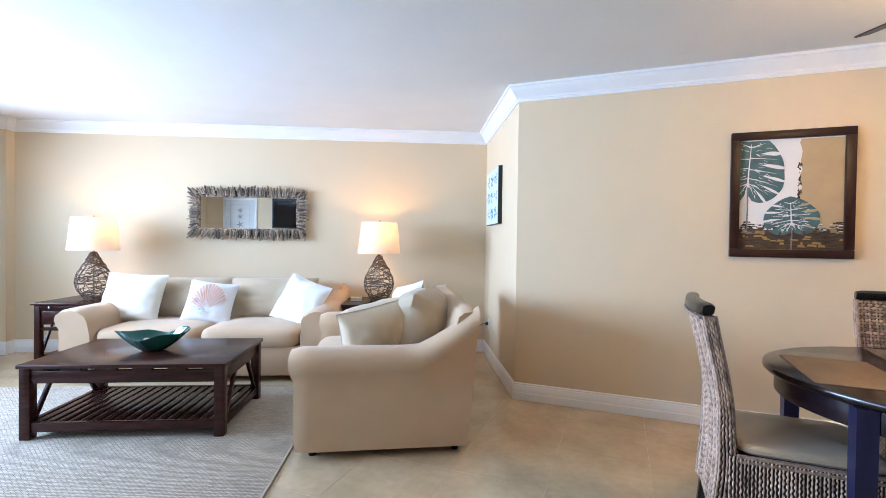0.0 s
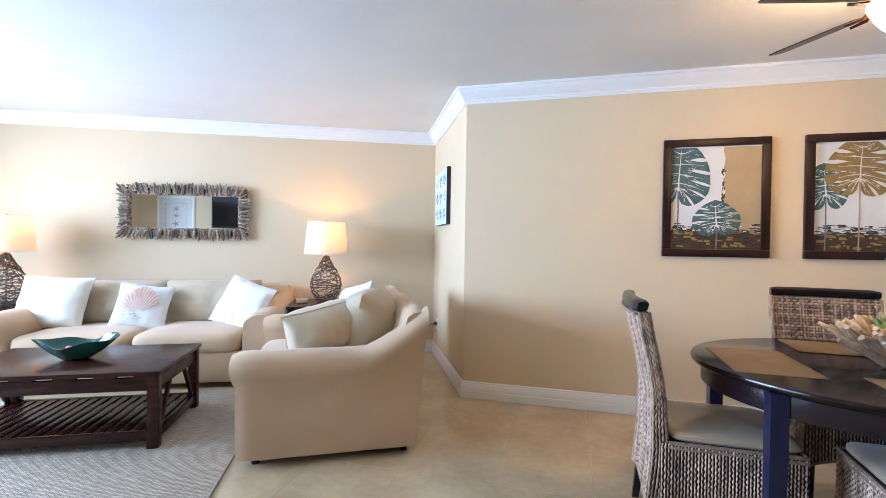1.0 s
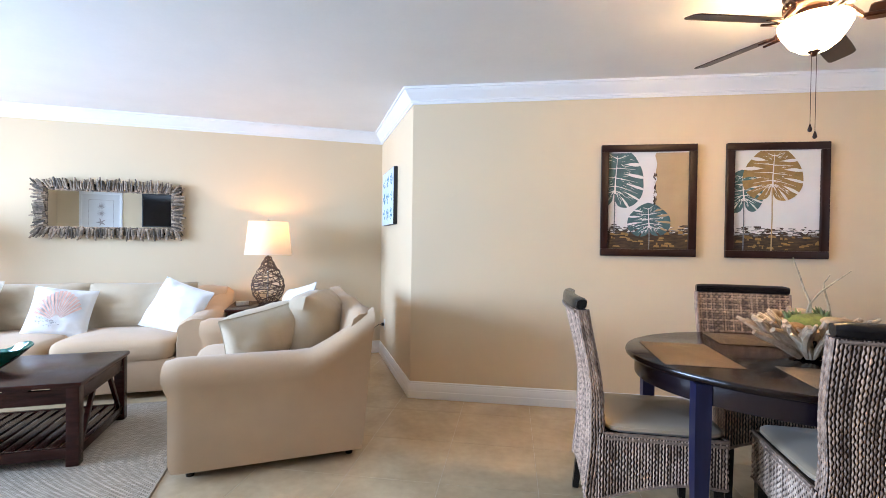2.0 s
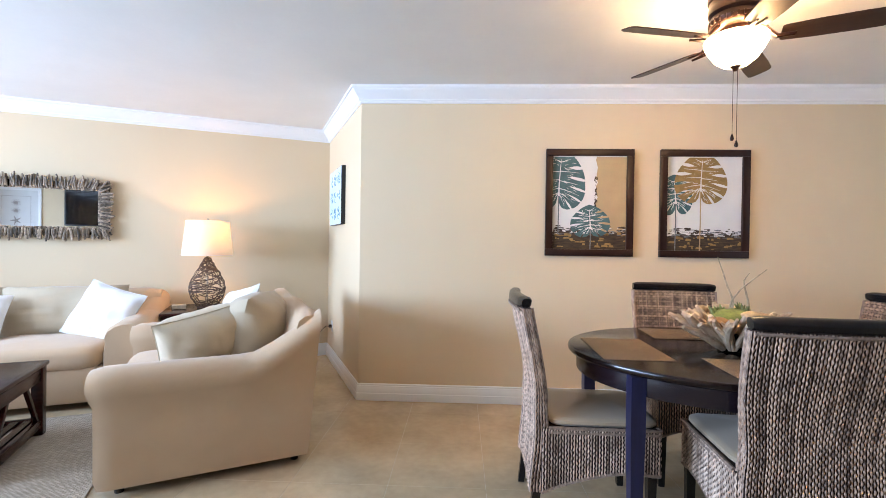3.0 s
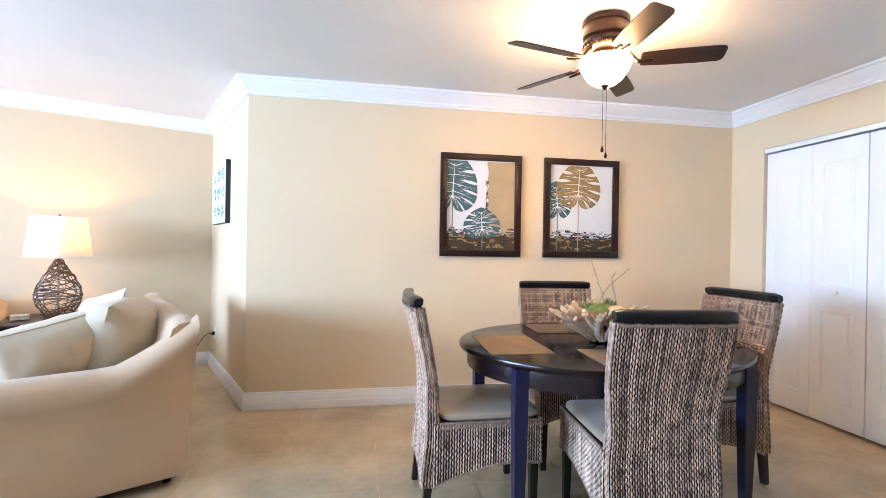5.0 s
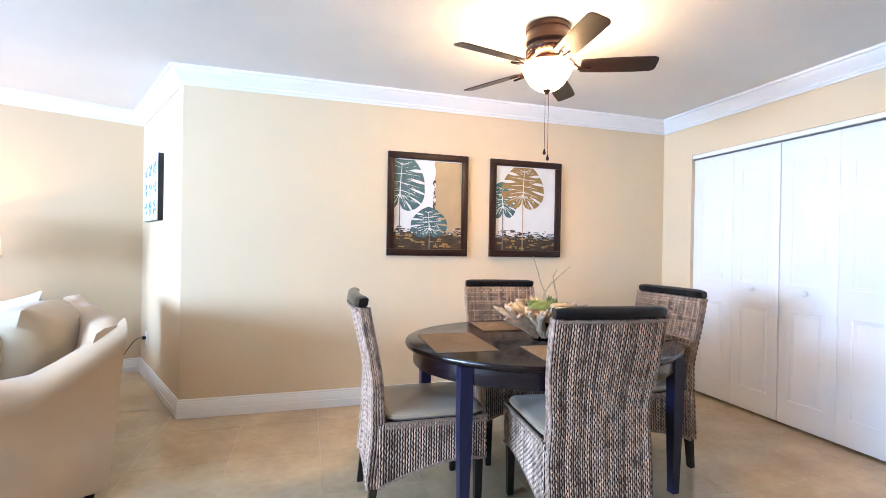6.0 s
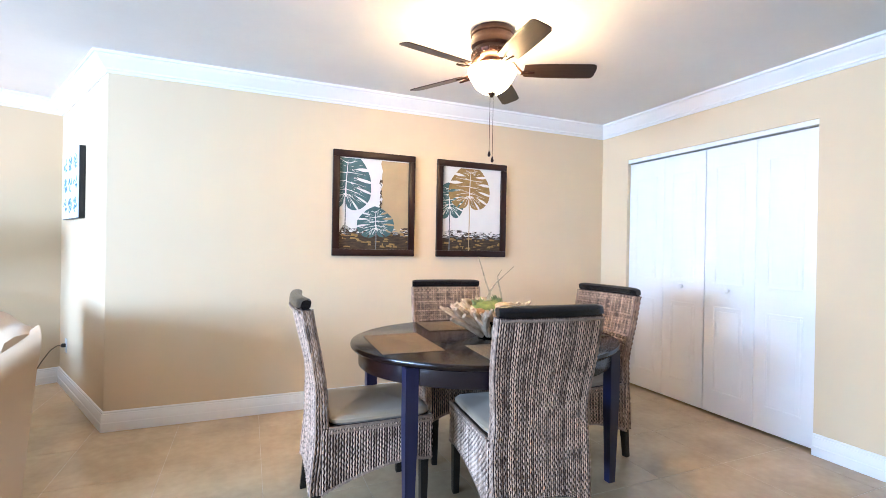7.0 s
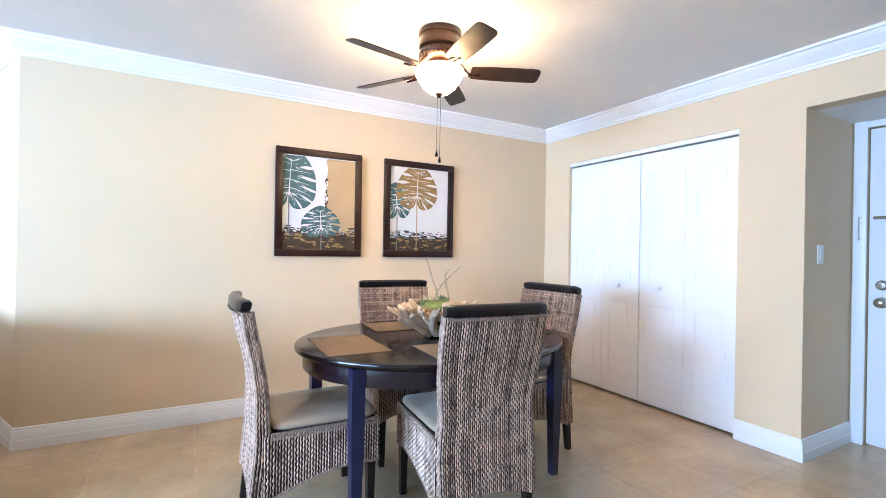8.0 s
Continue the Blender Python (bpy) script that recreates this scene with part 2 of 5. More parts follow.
LOOKING_GLASS = mat("mirror_silver", (0.93, 0.93, 0.92), 0.01, 1.0, vary=0.0, bump=0)


# ---- mesh helpers ----
def mesh_of(bm, name, material, smooth=40):
    me = bpy.data.meshes.new(name)
    bmesh.ops.recalc_face_normals(bm, faces=bm.faces)
    bm.to_mesh(me)
    bm.free()
    me.materials.append(material)
    if smooth:
        me.polygons.foreach_set("use_smooth", [True] * len(me.polygons))
        me.set_sharp_from_angle(angle=radians(smooth))
    return me


def part(name, bm, material, parent=None, label="", smooth=40):
    ob = new(name, mesh_of(bm, name, material, smooth))
    ob.parent = parent
    return tagged(ob, label)


def thing(name, label, category, m=Matrix(), group=""):
    ob = new(name)
    ob.empty_display_size = 0.1
    ob.matrix_world = m
    return tagged(ob, label, category, group)


def structure(name, bm, material, label="", m=Matrix(), smooth=30):
    ob = part(name, bm, material, None, label, smooth)
    ob.matrix_world = m
    return tagged(ob, kind="structure")


def box(bm, x0, x1, y0, y1, z0, z1, bevel=0.0, m=None, seg=2):
    made = bmesh.ops.create_cube(bm, size=1.0)["verts"]
    t = Matrix.Translation(((x0 + x1) / 2, (y0 + y1) / 2, (z0 + z1) / 2)) @ Matrix.Diagonal((x1 - x0, y1 - y0, z1 - z0, 1))
    bmesh.ops.transform(bm, matrix=t, verts=made)
    if bevel:
        edges = list({e for v in made for e in v.link_edges})
        got = bmesh.ops.bevel(bm, geom=edges, offset=bevel, segments=seg, affect="EDGES", profile=0.5)
        made = list({v for f in got["faces"] for v in f.verts} | {v for v in made if v.is_valid})
    if m is not None:
        bmesh.ops.transform(bm, matrix=m, verts=made)
    return bm


def B(*a, **k):
    return box(bmesh.new(), *a, **k)


def prism(bm, pts, z0, z1):
    """An upright block over a plan outline."""
    lo = [bm.verts.new((x, y, z0)) for x, y in pts]
    hi = [bm.verts.new((x, y, z1)) for x, y in pts]
    bm.faces.new(lo[::-1]), bm.faces.new(hi)
    for i in range(len(pts)):
        j = (i + 1) % len(pts)
        bm.faces.new((lo[i], lo[j], hi[j], hi[i]))
    return bm


def loft(bm, rows, closed=True, caps=True):
    """Skin over rows of points (all of one length), with UVs in metres."""
    uv = bm.loops.layers.uv.verify()
    vs = [[bm.verts.new(p) for p in row] for row in rows]
    n = len(rows[0])
    across = [[0.0] for _ in rows]
    for k, row in enumerate(rows):
        for i in range(n):
            across[k].append(across[k][-1] + (Vector(row[(i + 1) % n]) - Vector(row[i])).length)
    along = [0.0]
    mid = n // 2
    for k in range(1, len(rows)):
        along.append(along[-1] + (Vector(rows[k][mid]) - Vector(rows[k - 1][mid])).length)
    for k in range(len(rows) - 1):
        for i in range(n if closed else n - 1):
            j = (i + 1) % n
            f = bm.faces.new((vs[k][i], vs[k][j], vs[k + 1][j], vs[k + 1][i]))
            for lp, c in zip(f.loops, ((across[k][i], along[k]), (across[k][i + 1], along[k]), (across[k + 1][i + 1], along[k + 1]), (across[k + 1][i], along[k + 1]))):
                lp[uv].uv = c
    if caps and closed:
        bm.faces.new(vs[0][::-1]), bm.faces.new(vs[-1])
    return bm


def lathe(bm, profile, seg=28, centre=(0, 0), caps=False):
    rows = [[(centre[0] + r * math.cos(2 * math.pi * i / seg), centre[1] + r * math.sin(2 * math.pi * i / seg), z) for i in range(seg)] for r, z in profile]
    return loft(bm, rows, True, caps)


def tube(bm, pts, radii, seg=6):
    """A round rod along points, with its ends closed."""
    pts = [Vector(p) for p in pts]
    if not isinstance(radii, (list, tuple)):
        radii = [radii] * len(pts)
    rows, side = [], None
    for i, p in enumerate(pts):
        d = (pts[min(i + 1, len(pts) - 1)] - pts[max(i - 1, 0)]).normalized()
        if side is None:
            side = d.orthogonal().normalized()
        side = (side - d * side.dot(d)).normalized()
        up = d.cross(side)
        rows.append([p + float(radii[i]) * (math.cos(a) * side + math.sin(a) * up) for a in (2 * math.pi * k / seg for k in range(seg))])
    return loft(bm, rows)


def sweep(bm, path, profile):
    """A moulding along a plan line, mitred; profile: (out from the wall, height). The room lies on the right of the line."""
    rows = []
    pts = [Vector(p) for p in path]
    for i, p in enumerate(pts):
        dirs = [(b - a).normalized() for a, b in ((pts[i - 1], p), (p, pts[min(i + 1, len(pts) - 1)])) if (b - a).length > 1e-6 and (i > 0 or a is p)]
        norms = [Vector((d.y, -d.x)) for d in dirs]
        n = sum(norms, Vector((0, 0))).normalized()
        k = 1 / max(0.2, n.dot(norms[0]))
        rows.append([(p.x + n.x * k * o, p.y + n.y * k * o, z) for o, z in profile])
    return loft(bm, rows)


def liv(u, v):
    p = LIV @ Vector((u, v, 0))
    return (p.x, p.y)


# ---- structure ----
RX = 4.035                     # closet wall
LEFT, BACK = -5.6, -6.0        # window wall and the wall behind the camera, in the living frame
ALC = 4.69                     # entry wall
structure("wall_dining", prism(bmesh.new(), [(0, 0), (RX + 0.9, 0), (RX + 0.9, 0.12), (0.0765, 0.12)], 0, CEIL), WALL, "tan painted dining wall")
structure("wall_side", prism(bmesh.new(), [(0, 0), (0.0765, 0.12), liv(0.12, 0), liv(0, 0)], 0, CEIL), WALL, "short tan wall between living and dining ends")
structure("wall_living", prism(bmesh.new(), [liv(0.12, 0), liv(0.12, 0.12), liv(LEFT - 0.12, 0.12), liv(LEFT - 0.12, 0)], 0, CEIL), WALL, "tan painted living room wall")
structure("pilaster", prism(bmesh.new(), [liv(-4.96, 0), liv(LEFT, 0), liv(LEFT, -0.105), liv(-4.96, -0.105)], 0, CEIL), WALL, "tan pilaster at the end of the living wall")
W0, W1, WTOP = -0.60, -5.10, 2.15
wall_window = B(LEFT - 0.12, LEFT, W0, 0, 0, CEIL)
box(wall_window, LEFT - 0.12, LEFT, BACK, W1, 0, CEIL)
box(wall_window, LEFT - 0.12, LEFT, W1, W0, WTOP, CEIL)
structure("wall_window", wall_window, WALL, "tan wall round the sliding glass door", LIV)
bend = liv(-1.55, BACK)
FAR = (bend[0], -7.6)
structure("wall_back", prism(bmesh.new(), [liv(LEFT - 0.12, BACK), bend, (bend[0] - 0.1, bend[1] - 0.2), liv(LEFT - 0.12, BACK - 0.12)], 0, CEIL), WALL, "tan wall opposite the sofa")
structure("wall_south", prism(bmesh.new(), [bend, FAR, (FAR[0] - 0.12, FAR[1]), (bend[0] - 0.1, bend[1] - 0.2)], 0, CEIL), WALL, "tan wall beside the open rear of the room")
structure("wall_south_end", prism(bmesh.new(), [(FAR[0] - 0.12, FAR[1]), (ALC + 0.2, FAR[1]), (ALC + 0.2, FAR[1] - 0.12), (FAR[0] - 0.12, FAR[1] - 0.12)], 0, CEIL), WALL, "tan wall at the rear of the room")
C0, C1, CTOP = -0.328, -1.860, 2.05
structure("wall_closet_corner", B(RX, RX + 0.12, C0, 0, 0, CEIL), WALL, "narrow tan wall between corner and closet")
structure("wall_closet_header", B(RX, RX + 0.12, C1, C0, CTOP, CEIL), WALL, "tan wall above the closet doors")
structure("wall_closet_end", B(RX, RX + 0.12, -2.237, C1, 0, CEIL), WALL, "tan wall between closet and entry")
structure("wall_entry_header", B(RX, RX + 0.12, FAR[1], -2.237, 2.09, CEIL), WALL, "tan header over the entry")
structure("wall_entry_return", B(RX + 0.12, ALC, -2.237, -2.117, 0, 2.30), WALL, "tan return wall of the entry")
ew = B(ALC, ALC + 0.12, -2.31, -2.117, 0, 2.30)
box(ew, ALC, ALC + 0.12, FAR[1], -3.24, 0, 2.30)
box(ew, ALC, ALC + 0.12, -3.24, -2.31, 2.05, 2.30)
structure("wall_entry", ew, WALL, "tan wall round the entrance door")
structure("entry_ceiling", B(RX + 0.12, ALC + 0.12, FAR[1], -2.237, 2.09, 2.2), CEILING, "lower white ceiling of the entry")
closet = B(RX + 0.80, RX + 0.88, -2.117, 0, 0, CEIL)
structure("wall_closet_back", closet, WALL, "plain wall inside the closet")
structure("ceiling", prism(bmesh.new(), [liv(LEFT - 0.12, 0.12), liv(0.12, 0.12), (0.08, 0.12), (RX + 0.9, 0.12), (RX + 0.9, FAR[1] - 0.12), (FAR[0] - 0.12, FAR[1] - 0.12), (bend[0] - 0.12, bend[1] - 0.2), liv(LEFT - 0.12, BACK - 0.12)], CEIL, CEIL + 0.12), CEILING, "white textured plaster ceiling")
floor = structure("floor", prism(bmesh.new(), [liv(LEFT - 0.3, 0.3), liv(0.3, 0.3), (0.3, 0.2), (RX + 1.0, 0.2), (RX + 1.0, FAR[1] - 0.2), (FAR[0] - 0.2, FAR[1] - 0.2), (bend[0] - 0.2, bend[1] - 0.3), liv(LEFT - 0.3, BACK - 0.3)], -0.12, -0.0012), GROUT, "beige travertine tile floor with pale grout")

line = [liv(LEFT, -0.105), liv(-4.96, -0.105), liv(-4.96, 0), liv(0, 0), (0, 0), (RX, 0)]
CROWN = [(0, CEIL - 0.118), (0.010, CEIL - 0.118), (0.014, CEIL - 0.104), (0.022, CEIL - 0.100), (0.024, CEIL - 0.088), (0.040, CEIL - 0.072), (0.062, CEIL - 0.045), (0.076, CEIL - 0.028), (0.078, CEIL - 0.020), (0.090, CEIL - 0.017), (0.092, CEIL - 0.001), (0, CEIL - 0.001)]
structure("crown_molding", sweep(bmesh.new(), line + [(RX, FAR[1])], CROWN), TRIM, "white crown molding")
BASE = [(0.0, 0.0), (0.017, 0.0), (0.018, 0.004), (0.018, 0.055), (0.015, 0.060), (0.015, 0.098), (0.012, 0.104), (0.012, 0.112), (0.008, 0.116), (0.009, 0.124), (0.004, 0.130), (0, 0.131)]
structure("baseboard", sweep(bmesh.new(), line + [(RX, C0 + 0.01)], BASE), TRIM, "white moulded baseboard")
structure("baseboard_entry", sweep(bmesh.new(), [(RX, C1 - 0.002), (RX, -2.237), (ALC, -2.237)], BASE), TRIM, "white moulded baseboard by the entry")
structure("baseboard_back", sweep(bmesh.new(), [(ALC, FAR[1]), FAR, bend, liv(LEFT, BACK), liv(LEFT, W1)], BASE), TRIM, "white baseboard")

# sliding glass door behind the living end
win = B(LEFT - 0.09, LEFT - 0.03, W1, W0, 0.0, 0.06)
box(win, LEFT - 0.09, LEFT - 0.03, W1, W0, WTOP - 0.06, WTOP)
for v in (W1, W1 + 1.11, W1 + 2.22, W1 + 3.33, W0 - 0.06):
    box(win, LEFT - 0.09, LEFT - 0.03, v, v + 0.06, 0.06, WTOP - 0.06)
window = structure("window_1", win, ALU, "white framed sliding glass door", LIV)
for k in range(4):
    a = W1 + 0.06 + 1.11 * k
    pane = part("pane", B(LEFT - 0.064, LEFT - 0.058, a, a + 1.05, 0.06, WTOP - 0.06), GLASS, window)
    pane.visible_shadow = False
ground = structure("ground", B(-400, 400, -400, 400, -9.0, -8.9), mat("far_ground", (0.16, 0.19, 0.12), 0.9, scale=0.05), "distant ground outside")


# closet doors
def closet_leaf(w, h):
    """One leaf of a folding door with an upper and a lower moulded panel."""
    bm = B(0, w, -0.015, 0.015, 0, h, 0.002)
    for z0, z1 in ((0.16, 0.80), (0.96, h - 0.14)):
        x0, x1 = 0.075, w - 0.075
        for a, b, c, d in ((x0, x1, z0, z0 + 0.014), (x0, x1, z1 - 0.014, z1), (x0, x0 + 0.014, z0 + 0.014, z1 - 0.014), (x1 - 0.014, x1, z0 + 0.014, z1 - 0.014)):
            box(bm, a, b, -0.0182, -0.0145, c, d, 0.0016)
        box(bm, x0 + 0.035, x1 - 0.035, -0.0165, -0.0145, z0 + 0.035, z1 - 0.035, 0.0009)
    return bm


doors = thing("closet_doors", "white folding closet doors with moulded panels, closed", "closet door")
lw = (C0 - C1 - 0.016) / 4
for k in range(4):
    leaf = part("door_leaf", closet_leaf(lw - 0.002, CTOP - 0.062), DOOR_PAINT, doors)
    y = C0 - 0.004 - lw * k - (0.005 if k > 1 else 0) + (0.0004 if k % 2 else 0)
    leaf.matrix_world = Matrix.Translation((RX + 0.045, y, 0.018)) @ pose(0, 0, 0, 0, 0, -90)
    if k in (1, 2):
        kb = lathe(bmesh.new(), [(0.001, 0), (0.008, 0), (0.008, 0.012), (0.017, 0.018), (0.019, 0.026), (0.012, 0.033), (0.001, 0.034)], 16)
        knob = part("knob", kb, PLASTIC, leaf, "small white round knob")
        knob.matrix_local = Matrix.Translation((lw * 0.50, -0.015, 0.925)) @ pose(0, 0, 0, 90, 0, 0)
track = structure("closet_track", B(RX + 0.004, RX + 0.075, C1 + 0.002, C0 - 0.002, CTOP - 0.034, CTOP - 0.002), TRIM, "white closet door track cover")

# entrance door
casing = B(ALC - 0.018, ALC, -2.312, -2.245, 0, 2.115, 0.004)
box(casing, ALC - 0.018, ALC, -3.31, -3.24, 0, 2.115, 0.004)
box(casing, ALC - 0.018, ALC, -3.24, -2.312, 2.045, 2.088, 0.004)
structure("trim_door", casing, TRIM, "white casing of the entrance door")
entry = part("door_1", B(ALC + 0.02, ALC + 0.06, -3.235, -2.316, 0.008, 2.04, 0.003), DOOR_PAINT)
tagged(entry, "white flat entrance door, closed, with two round locks", "door", kind="structure")
for z in (0.925, 1.035):
    bm = lathe(bmesh.new(), [(0.001, 0.0), (0.034, 0.0), (0.034, 0.006), (0.024, 0.010), (0.018, 0.022), (0.030, 0.034), (0.030, 0.050), (0.016, 0.060), (0.001, 0.061)] if z < 1 else [(0.001, 0.0), (0.033, 0.0), (0.032, 0.010), (0.022, 0.016), (0.020, 0.024), (0.001, 0.025)], 20)
    lock = part("door_knob" if z < 1 else "deadbolt", bm, CHROME, entry, "satin metal")
    lock.matrix_world = Matrix.Translation((ALC + 0.02, -2.385, z)) @ pose(0, 0, 0, 0, -90, 0)
guard = part("security_bar", B(ALC - 0.004, ALC + 0.020, -2.52, -2.34, 1.455, 1.475, 0.004), CHROME, entry, "satin metal security bar")
bm = bmesh.new()
for k in range(12):
    box(bm, ALC - 0.026, ALC - 0.019, -2.288, -2.272, 1.32 + 0.013 * k, 1.33 + 0.013 * k, 0.002)
part("chain", bm, CHROME, entry, "metal door chain")
sw = thing("light_switch", "white rocker light switch on the entry return wall", "light switch", pose(4.235, -2.237, 1.222))
part("plate", B(-0.036, 0.036, -0.006, 0, -0.058, 0.058, 0.002), PLASTIC, sw)
part("rocker", B(-0.016, 0.016, -0.010, -0.006, -0.032, 0.032, 0.002), PLASTIC, sw)
outlet = thing("wall_outlet", "white wall outlet with a plugged-in brown cable", "outlet", LIV @ pose(0, -0.30, 0.36))
part("plate", B(-0.006, 0, -0.036, 0.036, -0.058, 0.058, 0.002), PLASTIC, outlet)
part("plug", B(-0.035, -0.006, -0.013, 0.013, -0.012, 0.018, 0.005), CABLE, outlet, "dark plug")
bm = bmesh.new()
tube(bm, [(-0.03, 0, 0), (-0.06, 0.0, 0.006), (-0.10, 0.02, -0.03), (-0.15, 0.05, -0.12), (-0.20, 0.06, -0.22), (-0.27, 0.04, -0.30), (-0.36, 0.0, -0.352), (-0.6, -0.1, -0.355)], 0.0035)
part("cable", bm, CABLE, outlet, "thin dark cable")

# ---- living end ----
def smooth(a, b, x):
    t = max(0.0, min(1.0, (x - a) / (b - a)))
    return t * t * (3 - 2 * t)


def rug():
    bm = B(-4.35, -1.50, -3.60, -1.225, 0, 0.010, 0.003)
    ob = part("area_rug", bm, JUTE)
    ob.matrix_world = LIV
    tagged(ob, "flat woven grey-beige sisal rug under the coffee table", "rug")
    for a in ((-4.362, -4.349, -3.612, -1.213), (-1.501, -1.488, -3.612, -1.213), (-4.349, -1.501, -3.612, -3.599), (-4.349, -1.501, -1.226, -1.213)):
        part("binding", B(*a, 0, 0.0115, 0.003), RUG_EDGE, ob)


def cushion_block(w, d, h, r=0.05, puff=0.02, seed=0):
    """A box cushion with soft edges and a slightly domed, uneven top."""
    bm = bmesh.new()
    n, rows = 40, []
    rnd = random.Random(seed)
    off = Vector((rnd.random() * 9, rnd.random() * 9, 0))
    levels = [(0, 0.55 * r), (0.15, 0.2 * r), (0.35, 0.0), (0.65, 0.0), (0.84, 0.18 * r), (0.95, 0.6 * r), (1.0, 1.2 * r)]
    for f, inset in levels:
        row = []
        for i in range(n):
            a = 2 * math.pi * i / n
            c, s = math.cos(a), math.sin(a)
            e = 0.22
            x = (w / 2 - inset) * math.copysign(abs(c) ** e, c)
            y = (d / 2 - inset) * math.copysign(abs(s) ** e, s)
            bulge = 0.010 * noise.noise(Vector((x * 5, y * 5, f * 2)) + off)
            row.append((x * (1 + bulge), y * (1 + bulge), h * f))
        rows.append(row)
    for inset in (0.35, 0.7, 0.93):
        row = []
        for x, y, z in rows[6]:
            x, y = x * (1 - inset), y * (1 - inset)
            row.append((x, y, h + puff * (1 - (1 - inset) ** 2) + 0.010 * noise.noise(Vector((x * 4, y * 4, 3)) + off)))
        rows.append(row)
    loft(bm, rows)
    return bm


def pillow(w, h, t, seed=0, n=22, pinch=0.06):
    """A throw pillow standing in x and z, thickness along y, with pinched corners and creases."""
    bm = bmesh.new()
    rnd = random.Random(seed)
    off = Vector((rnd.random() * 9, rnd.random() * 9, rnd.random() * 9))
    sides = []
    for s in (-1, 1):
        grid = []
        for j in range(n + 1):
            row = []
            for i in range(n + 1):
                a, b = 2 * i / n - 1, 2 * j / n - 1
                edge = (1 - abs(a) ** 2.6) * (1 - abs(b) ** 2.6)
                th = t / 2 * max(0.0, edge) ** 0.55
                k = 1 - pinch * (1 - abs(a) ** 2) * abs(b) ** 3
                kk = 1 - pinch * (1 - abs(b) ** 2) * abs(a) ** 3
                crease = 0.020 * noise.noise(Vector((a * 2.2, b * 2.2, s * 1.7)) + off) + 0.012 * noise.noise(Vector((a * 6, b * 6, s)) + off) + 0.010 * abs(noise.noise(Vector((a * 3.1 + b * 2, b * 5, s * 3)) + off)) * (a * a + b * b)
                row.append(bm.verts.new((a * w / 2 * kk, s * (th + (crease * edge ** 0.4 if edge > 0 else 0)) , (b * k + 1) * h / 2)))
            grid.append(row)
        for j in range(n):
            for i in range(n):
                bm.faces.new((grid[j][i], grid[j][i + 1], grid[j + 1][i + 1], grid[j + 1][i]))
    bmesh.ops.remove_doubles(bm, verts=bm.verts, dist=0.0005)
    return bm


def piping(w, h, pinch=0.06, r=0.004):
    pts = []
    n = 18
    for side in range(4):
        for i in range(n):
            a = 2 * i / n - 1
            k = 1 - pinch * (1 - a * a)
            q = ((a * w / 2, -h / 2 * k), (w / 2 * k, a * h / 2), (-a * w / 2, h / 2 * k), (-w / 2 * k, -a * h / 2))[side]
            pts.append((q[0], 0, q[1] + h / 2))
    pts.append(pts[0])
    return tube(bmesh.new(), pts, r, 5)


def sofa_arm(depth, low, high, wide=0.27, rise=0.55, rake=0.085):
    """An upholstered arm, rolled on top, that sweeps up to the back; its front is at y = -depth, outer side at x = 0."""
    bm = bmesh.new()
    rows = []
    steps = [0.0, 0.012, 0.04, 0.09] + [0.09 + (depth - 0.09) * k / 12 for k in range(1, 12)] + [depth - 0.03, depth]
    for s in steps:
        w = wide - 0.10 * smooth(rise, depth, s)
        top = low + (high - low) * max(0.0, (s - rise) / (depth - rise)) ** 1.25
        ease = 1 - 0.10 * (1 - smooth(0, 0.05, s))
        y = -depth + s
        outer = [(0.012, 0.052), (0.002, 0.10), (0.0, 0.30), (0.004, top - 0.16), (-0.012, top - 0.12), (-0.016, top - 0.075), (-0.004, top - 0.035), (0.03, top - 0.008), (0.30 * w, top + 0.004), (0.52 * w, top + 0.004), (0.70 * w, top - 0.010), (w - 0.028, top - 0.045), (w - 0.008, top - 0.09), (w - 0.012, top - 0.14), (w, top - 0.22), (w, 0.30), (w, 0.10), (w - 0.01, 0.052)]
        cx, cz = w / 2, top / 2
        bow = -0.030 * (1 - smooth(0, 0.09, s)) 
        row = []
        for x, z in outer:
            f = smooth(top - 0.18, top - 0.06, z)
            row.append((cx + (x - cx) * ease, y + bow * f * 1.0 + rake * (z - 0.32) * smooth(0.6 * depth, depth, s) + (0.012 if s == 0.0 and z < 0.08 else 0), cz + (z - cz) * (1 - (1 - ease) * 0.5) if z > 0.15 else z))
        rows.append(row)
    loft(bm, rows)
    return bm


def mirrored(bm, width):
    for v in bm.verts:
        v.co.x = width - v.co.x
    return bm


def foot(parent, x, y):
    ob = part("foot", lathe(bmesh.new(), [(0.001, 0), (0.020, 0), (0.025, 0.056), (0.001, 0.056)], 14), ESPRESSO, parent, "short dark wooden foot")
    ob.location = (x, y, 0)


